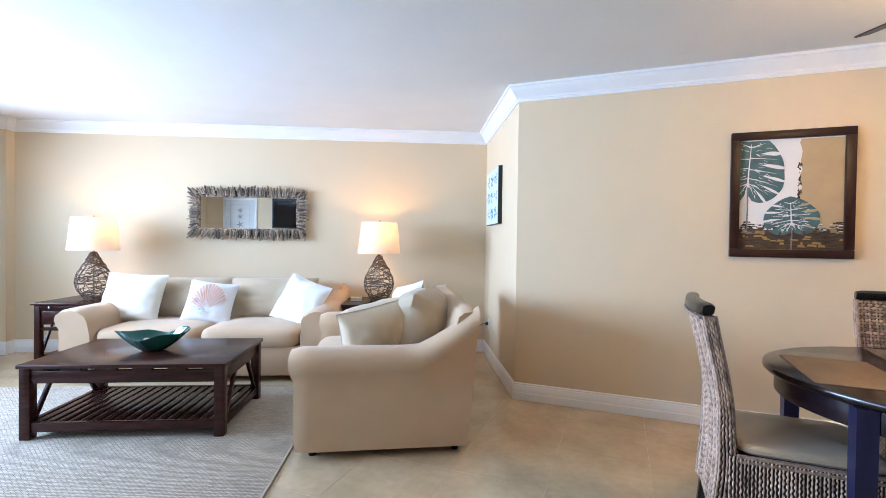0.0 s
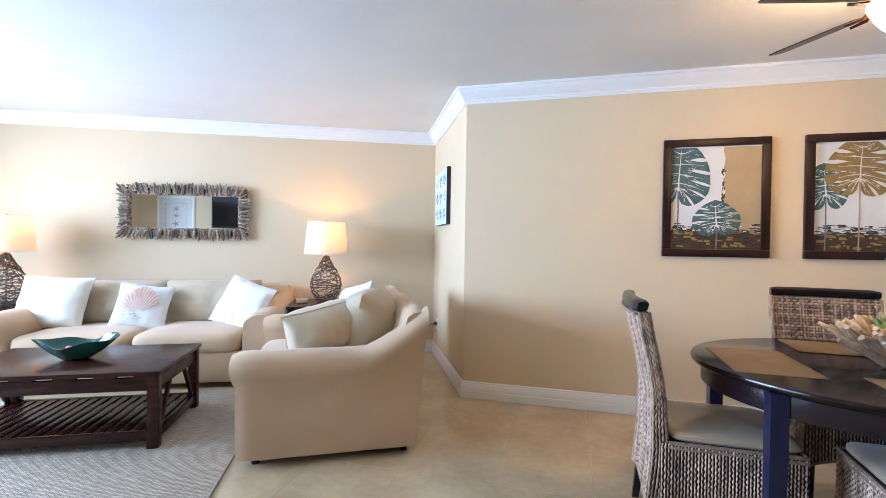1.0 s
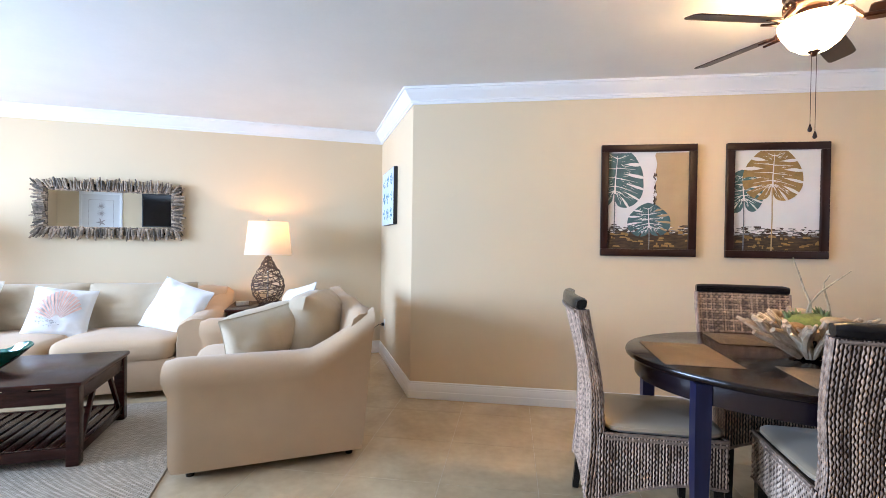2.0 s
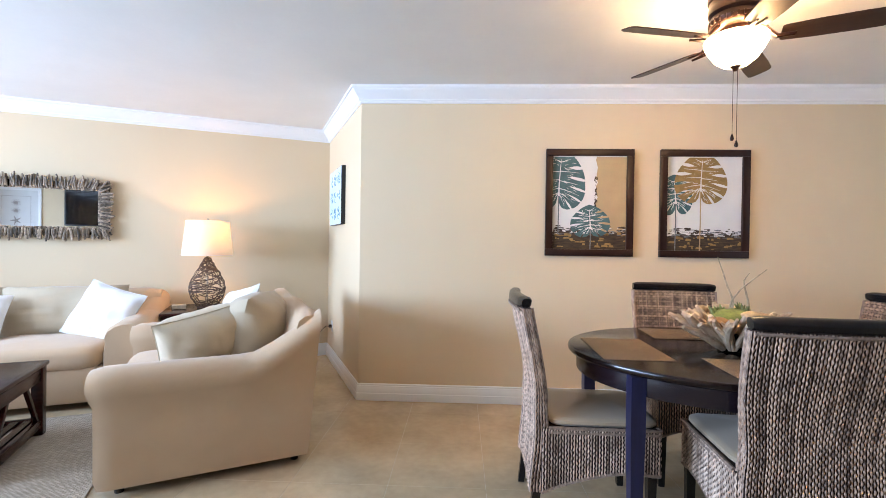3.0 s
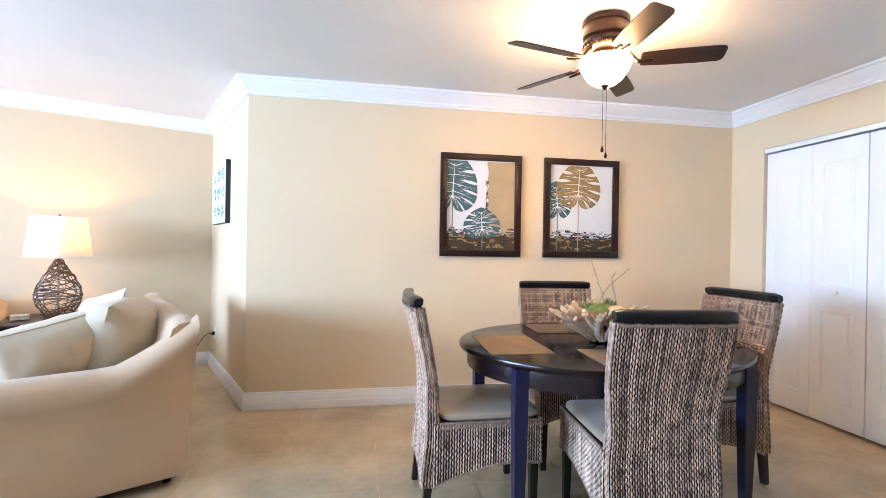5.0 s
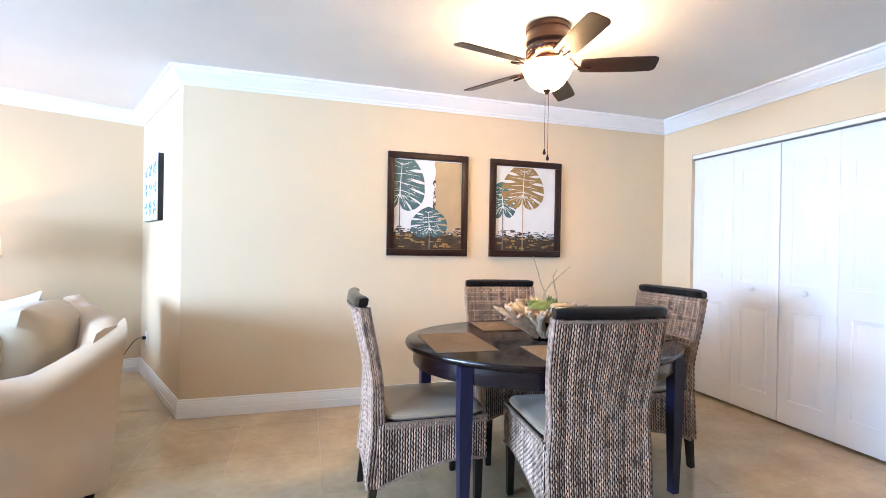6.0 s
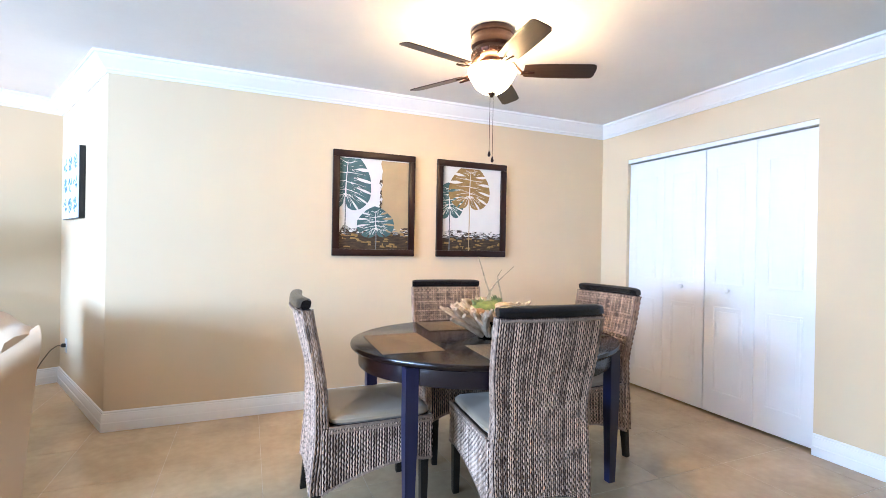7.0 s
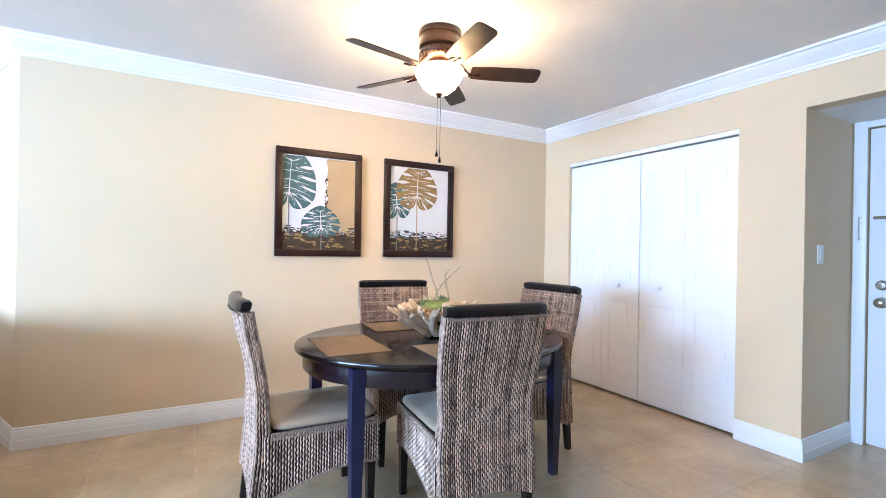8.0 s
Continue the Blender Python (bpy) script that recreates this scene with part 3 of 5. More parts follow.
def couch(name, label, m, width, depth, arm_low, arm_high, back_z, seats, group):
    """Slipcovered couch: origin at the back corner on the floor, x along it, front towards -y."""
    s = thing(name, label, "sofa", m, group)
    aw = 0.27
    part("base", B(0.06, width - 0.06, -depth + 0.03, -0.03, 0.052, 0.305, 0.02), LINEN, s)
    left = part("arm", sofa_arm(depth, arm_low, arm_high, aw, 0.68 * depth), LINEN, s)
    right = part("arm", mirrored(sofa_arm(depth, arm_low, arm_high, aw, 0.68 * depth), width), LINEN, s)
    bm = bmesh.new()
    rows = []
    for k in range(17):
        x = 0.045 + (width - 0.09) * k / 16
        sag = 0.006 * math.sin(x * 9)
        z = back_z * (0.965 if k in (0, 16) else 1.0) + sag
        rows.append([(x, y + 0.085 * (h - 0.32), h) for x, y, h in ((x, -0.02, 0.052), (x, 0.0, 0.2), (x, 0.0, z - 0.03), (x, -0.010, z - 0.008), (x, -0.04, z), (x, -0.08, z - 0.006), (x, -0.11, z - 0.03), (x, -0.20, 0.35), (x, -0.20, 0.052))])
    part("back", loft(bm, rows), LINEN, s)
    inner = width - 2 * aw
    cw_ = inner / seats
    for k in range(seats):
        c = part("seat_cushion", cushion_block(cw_ - 0.004, depth - 0.20, 0.155, 0.05, 0.022, k), LINEN, s)
        c.location = (aw + cw_ * (k + 0.5), -depth / 2 - 0.105, 0.30)
    for x in (0.10, width - 0.10):
        for y in (-depth + 0.09, -0.08):
            foot(s, x, y)
    return s


def place_pillow(name, label, material, m, w, h, t, seed, pipe=True):
    p = part(name, pillow(w, h, t, seed), material)
    p.matrix_world = m
    tagged(p, label, "pillow")
    if pipe:
        part("piping", piping(w, h), material, p)
    return p


rug()
SW = 2.22
sofa = couch("sofa", "long tan slipcovered sofa with rolled arms", LIV @ pose(-3.71, -0.16, 0), SW, 0.97, 0.62, 0.76, 0.79, 2, "living room seating")
for k in range(2):
    c = part("back_cushion", pillow(0.86, 0.42, 0.24, 10 + k, 22, 0.02), CUSHION_TAN, sofa)
    c.matrix_local = pose(0.27 + 0.42 + 0.84 * k, -0.315, 0.425, -14, 0, 0)
love = couch("loveseat", "tan slipcovered loveseat with sweeping arms seen from its side", LIV @ pose(-0.565, -0.975, 0, 0, 0, -86), 1.52, 0.985, 0.605, 0.838, 0.838, 1, "living room seating")
c = part("back_cushion", pillow(0.54, 0.475, 0.40, 21, 22, -0.02), CUSHION_TAN, love)
c.matrix_local = pose(0.98, -0.31, 0.425, -12, 0, -22)
c = part("back_cushion", pillow(0.50, 0.44, 0.26, 22, 22, 0.0), CUSHION_TAN, love)
c.matrix_local = pose(0.50, -0.30, 0.43, -16, 0, 0)

place_pillow("throw_pillow", "large cream square throw pillow on the sofa", CREAM, LIV @ pose(-3.42, -0.71, 0.445, -20, 2, -6), 0.58, 0.46, 0.19, 1)
shell = place_pillow("throw_pillow", "white throw pillow with a coral scallop shell print", WHITE_CLOTH, LIV @ pose(-2.71, -0.74, 0.44, -24, 7, 4), 0.43, 0.40, 0.14, 2)
place_pillow("throw_pillow", "plain white throw pillow leaning on the sofa arm", WHITE_CLOTH, LIV @ pose(-1.96, -0.71, 0.425, -26, 14, -32), 0.52, 0.46, 0.18, 3)
place_pillow("throw_pillow", "khaki square throw pillow leaning on the loveseat arm", PALE_KHAKI, LIV @ pose(-1.02, -2.03, 0.435, -24, 12, 200), 0.48, 0.43, 0.34, 4)
place_pillow("throw_pillow", "white throw pillow against the far arm of the loveseat", WHITE_CLOTH, LIV @ pose(-0.93, -1.43, 0.465, -22, -12, -62), 0.46, 0.44, 0.16, 5)


def pillow_front(a, b, w, h, t, lift=0.004):
    """A point on the front face of a pillow; a and b from -1 to 1."""
    edge = (1 - abs(a) ** 2.6) * (1 - abs(b) ** 2.6)
    return Vector((a * w / 2, -(t / 2 * edge ** 0.55 + lift + 0.012), (b + 1) * h / 2))


def shell_print():
    fan, dots = bmesh.new(), bmesh.new()
    w, h, t = 0.43, 0.40, 0.14
    for k in range(15):
        ang = radians(-66 + 132 * k / 14 - 8)
        r1 = 0.98 - 0.10 * abs(k - 7) / 7
        pts = []
        for f in (0.18, 0.45, 0.75, 1.0):
            pts.append((0.04 + f * r1 * 0.86 * math.sin(ang), -0.46 + f * r1 * 1.30 * math.cos(ang)))
        for q in range(3):
            (x0, y0), (x1, y1) = pts[q], pts[q + 1]
            nx, ny = (y1 - y0), -(x1 - x0)
            l = math.hypot(nx, ny)
            w0, w1 = 0.006 + 0.016 * q, 0.006 + 0.016 * (q + 1)
            corners = [(x0 - nx / l * w0, y0 - ny / l * w0), (x0 + nx / l * w0, y0 + ny / l * w0), (x1 + nx / l * w1, y1 + ny / l * w1), (x1 - nx / l * w1, y1 - ny / l * w1)]
            fan.faces.new([fan.verts.new(pillow_front(x, y, w, h, t)) for x, y in corners])
    rnd = random.Random(4)
    for k in range(46):
        ang, r = rnd.uniform(radians(130), radians(290)), rnd.uniform(0.1, 0.6)
        x, y = -0.15 + r * 0.8 * math.sin(ang), -0.38 + 0.5 * r * math.cos(ang)
        d = rnd.uniform(0.012, 0.03)
        dots.faces.new([dots.verts.new(pillow_front(max(-.9, min(.9, x + d * math.cos(q))), max(-.9, min(.9, y + d * math.sin(q))), w, h, t)) for q in (0, 1.2, 2.4, 3.6, 4.9)])
    part("shell_print", fan, CORAL, shell, "coral scallop print")
    part("coral_print", dots, GREY_PRINT, shell, "grey coral print")


shell_print()


def coffee_table():
    t = thing("coffee_table", "dark mahogany coffee table with slatted lower shelf", "coffee table", LIV @ pose(-3.105, -2.240, 0.010, 0, 0, 1))
    W, D, H = 1.165, 0.725, 0.45
    part("tabletop", B(-0.012, W + 0.012, -0.012, D + 0.012, H - 0.026, H, 0.008), MAHOGANY, t)
    for x in (0.0, W - 0.060):
        for y in (0.0, D - 0.060):
            part("leg", B(x, x + 0.060, y, y + 0.060, 0, H - 0.026, 0.004), MAHOGANY, t)
    for y in (0.008, D - 0.038):
        part("rail", B(0.061, W - 0.061, y, y + 0.03, 0.335, 0.410, 0.003), MAHOGANY, t)
        for k in range(6):
            x = 0.076 + (W - 0.152) * k / 5
            part("spacer", B(max(0.0615, x - 0.055), min(W - 0.0615, x + 0.055), y, y + 0.03, 0.4105, H - 0.0265), MAHOGANY, t)
        part("lower_rail", B(0.061, W - 0.061, y, y + 0.03, 0.045, 0.10, 0.003), MAHOGANY, t)
    for x in (0.008, W - 0.038):
        part("rail", B(x, x + 0.03, 0.061, D - 0.061, 0.335, 0.410, 0.003), MAHOGANY, t)
        for k in range(4):
            y = 0.076 + (D - 0.152) * k / 3
            part("spacer", B(x, x + 0.03, max(0.0615, y - 0.055), min(D - 0.0615, y + 0.055), 0.4105, H - 0.0265), MAHOGANY, t)
        part("lower_rail", B(x, x + 0.03, 0.061, D - 0.061, 0.045, 0.10, 0.003), MAHOGANY, t)
        for y0, y1 in ((0.085, 0.24), (D - 0.085, D - 0.24)):
            a = math.atan2(y1 - y0, 0.235)
            m = Matrix.Translation((x + 0.015, (y0 + y1) / 2, 0.2175)) @ Matrix.Rotation(-a, 4, "X")
            part("brace", B(-0.011, 0.011, -0.014, 0.014, -0.142, 0.142, 0.002, m), MAHOGANY, t)
    for k in range(17):
        x = 0.042 + (W - 0.084) * (k + 0.5) / 17
        part("slat", B(x - 0.021, x + 0.021, 0.040, D - 0.040, 0.082, 0.098, 0.002), MAHOGANY, t)
    return t


coffee_table()


def green_bowl():
    t = thing("decorative_bowl", "glossy dark green leaf-shaped ceramic bowl on the coffee table", "bowl", LIV @ pose(-2.54, -1.88, 0.460, 0, 0, 12))
    bm = bmesh.new()
    n, rows = 48, []
    outer = [(0.30, 0.0), (0.42, 0.010), (0.66, 0.045), (0.86, 0.085), (0.97, 0.112), (1.0, 0.118), (0.985, 0.121), (0.955, 0.115), (0.84, 0.090), (0.64, 0.052), (0.40, 0.020), (0.05, 0.012)]
    for f, z in outer:
        row = []
        for i in range(n):
            a = 2 * math.pi * i / n
            k = f ** 1.5
            r = 0.182 * (1 + 0.16 * k * math.cos(2 * a) + 0.10 * k * math.cos(4 * a + 0.4))
            lift = 1 + k * (0.16 * math.cos(2 * a) + 0.10 * math.sin(4 * a))
            row.append((f * r * math.cos(a), f * 0.86 * r * math.sin(a), z * lift))
        rows.append(row)
    loft(bm, rows)
    part("bowl_shell", bm, GREEN_GLAZE, t)
    rnd = random.Random(7)
    for k in range(9):
        bm = bmesh.new()
        s = rnd.uniform(0.018, 0.030)
        spiral = [(s * (1 - 0.07 * j) * math.cos(j * 0.8), s * (1 - 0.07 * j) * math.sin(j * 0.8), j * 0.0025) for j in range(13)]
        tube(bm, spiral, [max(0.002, s * 0.55 * (1 - j / 13)) for j in range(13)], 7)
        c = part("sea_shell", bm, SHELL, t, "small pale sea shell")
        c.matrix_local = pose(rnd.uniform(-0.08, 0.08), rnd.uniform(-0.05, 0.05), 0.040 + rnd.uniform(0, 0.02), rnd.uniform(0, 60), rnd.uniform(0, 60), rnd.uniform(0, 360))


green_bowl()


def side_table(m, group):
    t = thing("side_table", "dark mahogany side table with a drawer and braced legs", "side table", m, group)
    W, D, H = 0.52, 0.58, 0.61
    part("tabletop", B(-0.02, W + 0.02, -0.02, D + 0.02, H - 0.022, H, 0.006), MAHOGANY, t)
    for x in (0.0, W - 0.05):
        for y in (0.0, D - 0.05):
            part("leg", B(x, x + 0.05, y, y + 0.05, 0, H - 0.022, 0.003), MAHOGANY, t)
    tray = part("pull_out_tray", B(0.052, W - 0.052, 0.002, D - 0.01, H - 0.062, H - 0.026, 0.002), MAHOGANY, t)
    for x in (0.14, W - 0.14):
        k = part("knob", lathe(bmesh.new(), [(0.001, 0), (0.004, 0), (0.005, 0.01), (0.009, 0.016), (0.001, 0.021)], 12), CHROME, tray, "small metal knob")
        k.matrix_local = pose(x, 0.002, H - 0.044, 90, 0, 0)
    part("apron", B(0.052, W - 0.052, 0.012, D - 0.012, H - 0.20, H - 0.064), MAHOGANY, t)
    drawer = part("drawer_front", B(0.07, W - 0.07, 0.0, 0.011, H - 0.185, H - 0.078, 0.003), MAHOGANY, t)
    part("handle", B(W / 2 - 0.006, W / 2 + 0.006, -0.010, -0.0005, H - 0.155, H - 0.105, 0.003), BRONZE, drawer, "dark metal drop pull")
    part("lower_rail", B(0.052, W - 0.052, 0.008, 0.04, 0.355, 0.385, 0.002), MAHOGANY, t)
    part("shelf", B(0.03, W - 0.03, 0.03, D - 0.03, 0.10, 0.125, 0.003), MAHOGANY, t)
    for x in (0.012, W - 0.034):
        for y0, y1 in ((0.06, 0.19), (D - 0.06, D - 0.19)):
            a = math.atan2(y1 - y0, 0.27)
            mm = Matrix.Translation((x + 0.011, (y0 + y1) / 2, 0.265)) @ Matrix.Rotation(-a, 4, "X")
            part("brace", B(-0.010, 0.010, -0.011, 0.011, -0.150, 0.150, 0.002, mm), MAHOGANY, t)
    return t


st = side_table(LIV @ pose(-4.24, -0.68, 0), "side tables beside the sofa")
copy_thing(st, LIV @ pose(-1.46, -0.68, 0))


def wicker_strands(profile, count, seed, r=0.0036):
    """Rattan strands wandering over a turned shape, as one open basket."""
    rnd = random.Random(seed)
    zs = [p[1] for p in profile]

    def radius(z):
        for (r0, z0), (r1, z1) in zip(profile, profile[1:]):
            if z0 <= z <= z1:
                return r0 + (r1 - r0) * smooth(z0, z1, z)
        return profile[-1][0]

    bm = bmesh.new()
    lo, hi = zs[0], zs[-1]
    for k in range(count):
        a, z = rnd.uniform(0, 6.28), rnd.uniform(lo, hi)
        da = rnd.choice((-1, 1)) * rnd.uniform(0.10, 0.24)
        dz = rnd.uniform(-0.012, 0.012)
        pts = []
        for j in range(rnd.randint(14, 26)):
            rr = radius(z) + rnd.uniform(-0.002, 0.004)
            pts.append((rr * math.cos(a), rr * math.sin(a), z))
            a += da
            z += dz + rnd.uniform(-0.006, 0.006)
            if not lo + 0.002 < z < hi - 0.002:
                dz = -dz
                z = max(lo + 0.003, min(hi - 0.003, z))
        tube(bm, pts, r * rnd.uniform(0.7, 1.3), 4)
    for k in range(13):
        a = 2 * math.pi * k / 13 + rnd.uniform(-0.1, 0.1)
        pts = []
        for j in range(15):
            z = lo + (hi - lo) * j / 14
            aa = a + 0.25 * math.sin(z * 14 + k)
            pts.append((radius(z) * math.cos(aa), radius(z) * math.sin(aa), z))
        tube(bm, pts, r * 0.9, 4)
    return bm


def table_lamp(m, group):
    """Table lamp with an open rattan base and a linen drum shade; its foot stands at z = 0."""
    t = thing("table_lamp", "lit table lamp with open woven rattan base and cream drum shade", "table lamp", m, group)
    prof = [(0.078, 0.006), (0.098, 0.035), (0.138, 0.11), (0.150, 0.17), (0.140, 0.235), (0.105, 0.31), (0.062, 0.38), (0.036, 0.43), (0.026, 0.455)]
    part("base_weave", wicker_strands(prof, 62, 5), STRAND, t, "brown woven rattan")
    bm = tube(bmesh.new(), [(0.080 * math.cos(a), 0.080 * math.sin(a), 0.006) for a in (2 * math.pi * k / 24 for k in range(25))], 0.006, 6)
    part("foot_ring", bm, STRAND, t)
    part("stem", lathe(bmesh.new(), [(0.001, 0.0), (0.007, 0.0), (0.007, 0.44), (0.024, 0.455), (0.026, 0.462), (0.010, 0.468), (0.010, 0.52), (0.018, 0.53), (0.018, 0.58), (0.001, 0.58)], 14), CHROME, t, "slim metal stem")
    shade = part("shade", loft(bmesh.new(), [[(r * math.cos(a), r * math.sin(a), z) for a in (2 * math.pi * k / 48 for k in range(48))] for r, z in ((0.213, 0.480), (0.2125, 0.482), (0.178, 0.790), (0.1765, 0.790), (0.211, 0.482), (0.2115, 0.480))], True, False), SHADE, t, "cream linen drum shade")
    for z, r in ((0.480, 0.2125), (0.790, 0.1775)):
        part("rim", tube(bmesh.new(), [(r * math.cos(a), r * math.sin(a), z) for a in (2 * math.pi * k / 48 for k in range(49))], 0.0025, 5), WHITE_CLOTH, shade)
    bm = bmesh.new()
    for k in range(3):
        a = 2 * math.pi * k / 3
        tube(bm, [(0.012 * math.cos(a), 0.012 * math.sin(a), 0.775), (0.1765 * math.cos(a), 0.1765 * math.sin(a), 0.786)], 0.0018, 5)
    part("spider", bm, CHROME, shade)
    part("finial", lathe(bmesh.new(), [(0.001, 0.770), (0.006, 0.772), (0.005, 0.795), (0.010, 0.803), (0.008, 0.812), (0.001, 0.815)], 12), CHROME, shade)
    bulb = part("bulb", lathe(bmesh.new(), [(0.012, 0.582), (0.016, 0.60), (0.028, 0.625), (0.030, 0.645), (0.022, 0.668), (0.001, 0.678)], 16), BULB_GLASS, t, "lit frosted bulb")
    return t


tl = table_lamp(LIV @ pose(-1.145, -0.40, 0.612), "lamps beside the sofa")
copy_thing(tl, LIV @ pose(-3.905, -0.40, 0.612))
for u in (-1.145, -3.905):
    lamp("bulb_light", "POINT", LIV @ pose(u, -0.40, 0.612 + 0.712), LAMP_POWER, (1.0, 0.53, 0.21), soft=0.025)

bx = thing("coaster_box", "small pale printed box on the side table", "box", LIV @ pose(-1.37, -0.40, 0.612, 0, 0, 8))
part("box_body", B(-0.055, 0.055, -0.045, 0.045, 0, 0.022, 0.003), CARD, bx)
part("lid", B(-0.057, 0.057, -0.047, 0.047, 0.0225, 0.034, 0.003), CARD, bx)


def stick_mesh(seed, length, r):
    rnd = random.Random(seed)
    pts = [(rnd.uniform(-0.4, 0.4) * r, rnd.uniform(-0.4, 0.4) * r, length * k / 4) for k in range(5)]
    rad = [r * rnd.uniform(0.75, 1.0) for _ in range(5)]
    rad[-1] *= 0.75
    return mesh_of(tube(bmesh.new(), pts, rad, 6), "stick", DRIFT, 50)


def driftwood_mirror():
    t = thing("wall_mirror", "rectangular wall mirror in a frame of short driftwood sticks", "mirror", LIV @ pose(-2.565, 0, 1.495))
    w, h, W, H = 1.01, 0.335, 1.27, 0.57
    # Backing is near black so its colour supplies the shadow gaps between sticks.
    part("backing", B(-W / 2 + 0.05, W / 2 - 0.05, -0.022, -0.001, -H / 2 + 0.05, H / 2 - 0.05), ESPRESSO, t)
    part("mirror_glass", B(-w / 2 - 0.004, w / 2 + 0.004, -0.030, -0.0225, -h / 2 - 0.004, h / 2 + 0.004), LOOKING_GLASS, t, "silvered glass")
    meshes = [stick_mesh(k, 0.074 + 0.007 * k, 0.0098 + 0.0012 * (k % 3)) for k in range(5)]
    rnd = random.Random(11)
    spots = []
    for x in np.linspace(-W / 2 + 0.075, W / 2 - 0.075, 62):
        for s in (-1, 1):
            spots.append((x, s * (h / 2 - 0.002), 0 if s > 0 else 180, 48 * s * (2 * x / W) ** 3))
    for z in np.linspace(-H / 2 + 0.085, H / 2 - 0.085, 26):
        for s in (-1, 1):
            spots.append((s * (w / 2 - 0.002), z, 90 * s, -34 * s * (2 * z / H)))
    for layer in range(3):
        for x, z, ang, fan in spots:
            if layer and rnd.random() < 0.25:
                continue
            ob = new("stick", rnd.choice(meshes))
            ob.parent = t
            out = 0.002 + 0.016 * layer * rnd.uniform(0.3, 1.0)
            cx, cz = (math.copysign(1, ang) if abs(ang) == 90 else 0), (1 if ang == 0 else -1 if ang == 180 else 0)
            ob.matrix_local = Matrix.Translation((x + cx * out, -0.031 - 0.013 * layer - rnd.uniform(0, 0.006), z + cz * out)) @ pose(0, 0, 0, rnd.uniform(-4, 14) * (1 if cz >= 0 else -1) * (1 if cz else 0), 0, 0) @ pose(0, 0, 0, 0, ang + fan + rnd.uniform(-13, 13), 0)


driftwood_mirror()


def picture_frame(t, w, h, depth, bar, material, label=""):
    """Four frame bars round an opening; local x across, z up, front towards -y."""
    for x0, x1, z0, z1 in ((-w / 2, w / 2, h / 2 - bar, h / 2), (-w / 2, w / 2, -h / 2, -h / 2 + bar), (-w / 2, -w / 2 + bar, -h / 2 + bar, h / 2 - bar), (w / 2 - bar, w / 2, -h / 2 + bar, h / 2 - bar)):
        part("frame_bar", B(x0, x1, -depth, -0.001, z0, z1, 0.004), material, t, label)


# pieces on the wall opposite, seen in the mirror
fp = thing("framed_print", "white framed print with dark starfish figures", "picture", LIV @ pose(-4.84, BACK, 1.72, 0, 0, 180))
picture_frame(fp, 0.76, 0.92, 0.03, 0.05, TRIM)
part("print_paper", B(-0.34, 0.34, -0.012, -0.002, -0.42, 0.42), PAPER, fp)
bm = bmesh.new()
for x0, x1, z0, z1 in ((-0.22, 0.22, 0.295, 0.30), (-0.22, 0.22, -0.30, -0.295), (-0.22, -0.215, -0.295, 0.295), (0.215, 0.22, -0.295, 0.295)):
    box(bm, x0, x1, -0.014, -0.0125, z0, z1)
part("print_border", bm, GREY_PRINT, fp)
for z, n in ((0.17, 12), (0.02, 12), (-0.16, 5)):
    bm = bmesh.new()
    for k in range(n):
        a = 2 * math.pi * k / n
        rr = 0.075 if n > 5 else 0.085
        tip = Vector((rr * math.cos(a), -0.0145, z + rr * math.sin(a)))
        s = Vector((-math.sin(a), 0, math.cos(a))) * (0.007 if n > 5 else 0.018)
        c0 = Vector((0, -0.0145, z))
        bm.faces.new([bm.verts.new(v) for v in (c0 - s, tip - s * 0.3, tip + s * 0.3, c0 + s)])
    part("starfish_figure", bm, GREY_PRINT, fp)
tv = thing("television", "black flat television on the wall", "television", LIV @ pose(-3.50, BACK, 1.83, 0, 0, 180))
part("tv_body", B(-0.60, 0.60, -0.06, -0.002, -0.35, 0.35, 0.006), BLACK, tv)
part("screen", B(-0.58, 0.58, -0.0625, -0.0605, -0.325, 0.33), SCREEN, tv, "dark glossy screen")

# canvas on the side wall
cv = thing("canvas_picture", "pale blue and white canvas print with black edges", "picture", LIV @ pose(0, -0.63, 1.655, 0, 0, -90))
part("canvas_block", B(-0.31, 0.31, -0.038, -0.002, -0.265, 0.265, 0.002), BLACK, cv, "black canvas edge")
part("canvas_face", B(-0.305, 0.305, -0.0405, -0.0385, -0.26, 0.26), CANVAS, cv, "pale blue printed face")
rnd = random.Random(3)
for i in range(3):
    for j in range(3):
        bm = bmesh.new()
        cx, cz = -0.19 + 0.19 * i, -0.16 + 0.16 * j
        n = rnd.choice((3, 5, 6))
        for k in range(n):
            a = 2 * math.pi * k / n + rnd.random()
            tube(bm, [(cx + 0.012 * math.cos(a), -0.0405, cz + 0.012 * math.sin(a)), (cx + 0.055 * math.cos(a + 0.25), -0.0405, cz + 0.05 * math.sin(a + 0.25)), (cx + 0.060 * math.cos(a + 0.9), -0.0405, cz + 0.055 * math.sin(a + 0.9))], 0.0045, 4)
        part("printed_figure", bm, ART_BLUE, cv)


# ---- dining end ----
def leaf_reach(deg, tip, side, low):
    """Reach of a heart-shaped leaf from its stalk joint, by the angle from its tip."""
    return float(np.interp(deg, (0, 12, 40, 68, 95, 125, 150, 168, 180), (tip, tip * 0.95, 0.46 * (tip + side) + 0.04 * tip, side * 1.08, side * 1.0, 0.52 * (side + low), low * 1.10, low * 0.80, low * 0.2)))


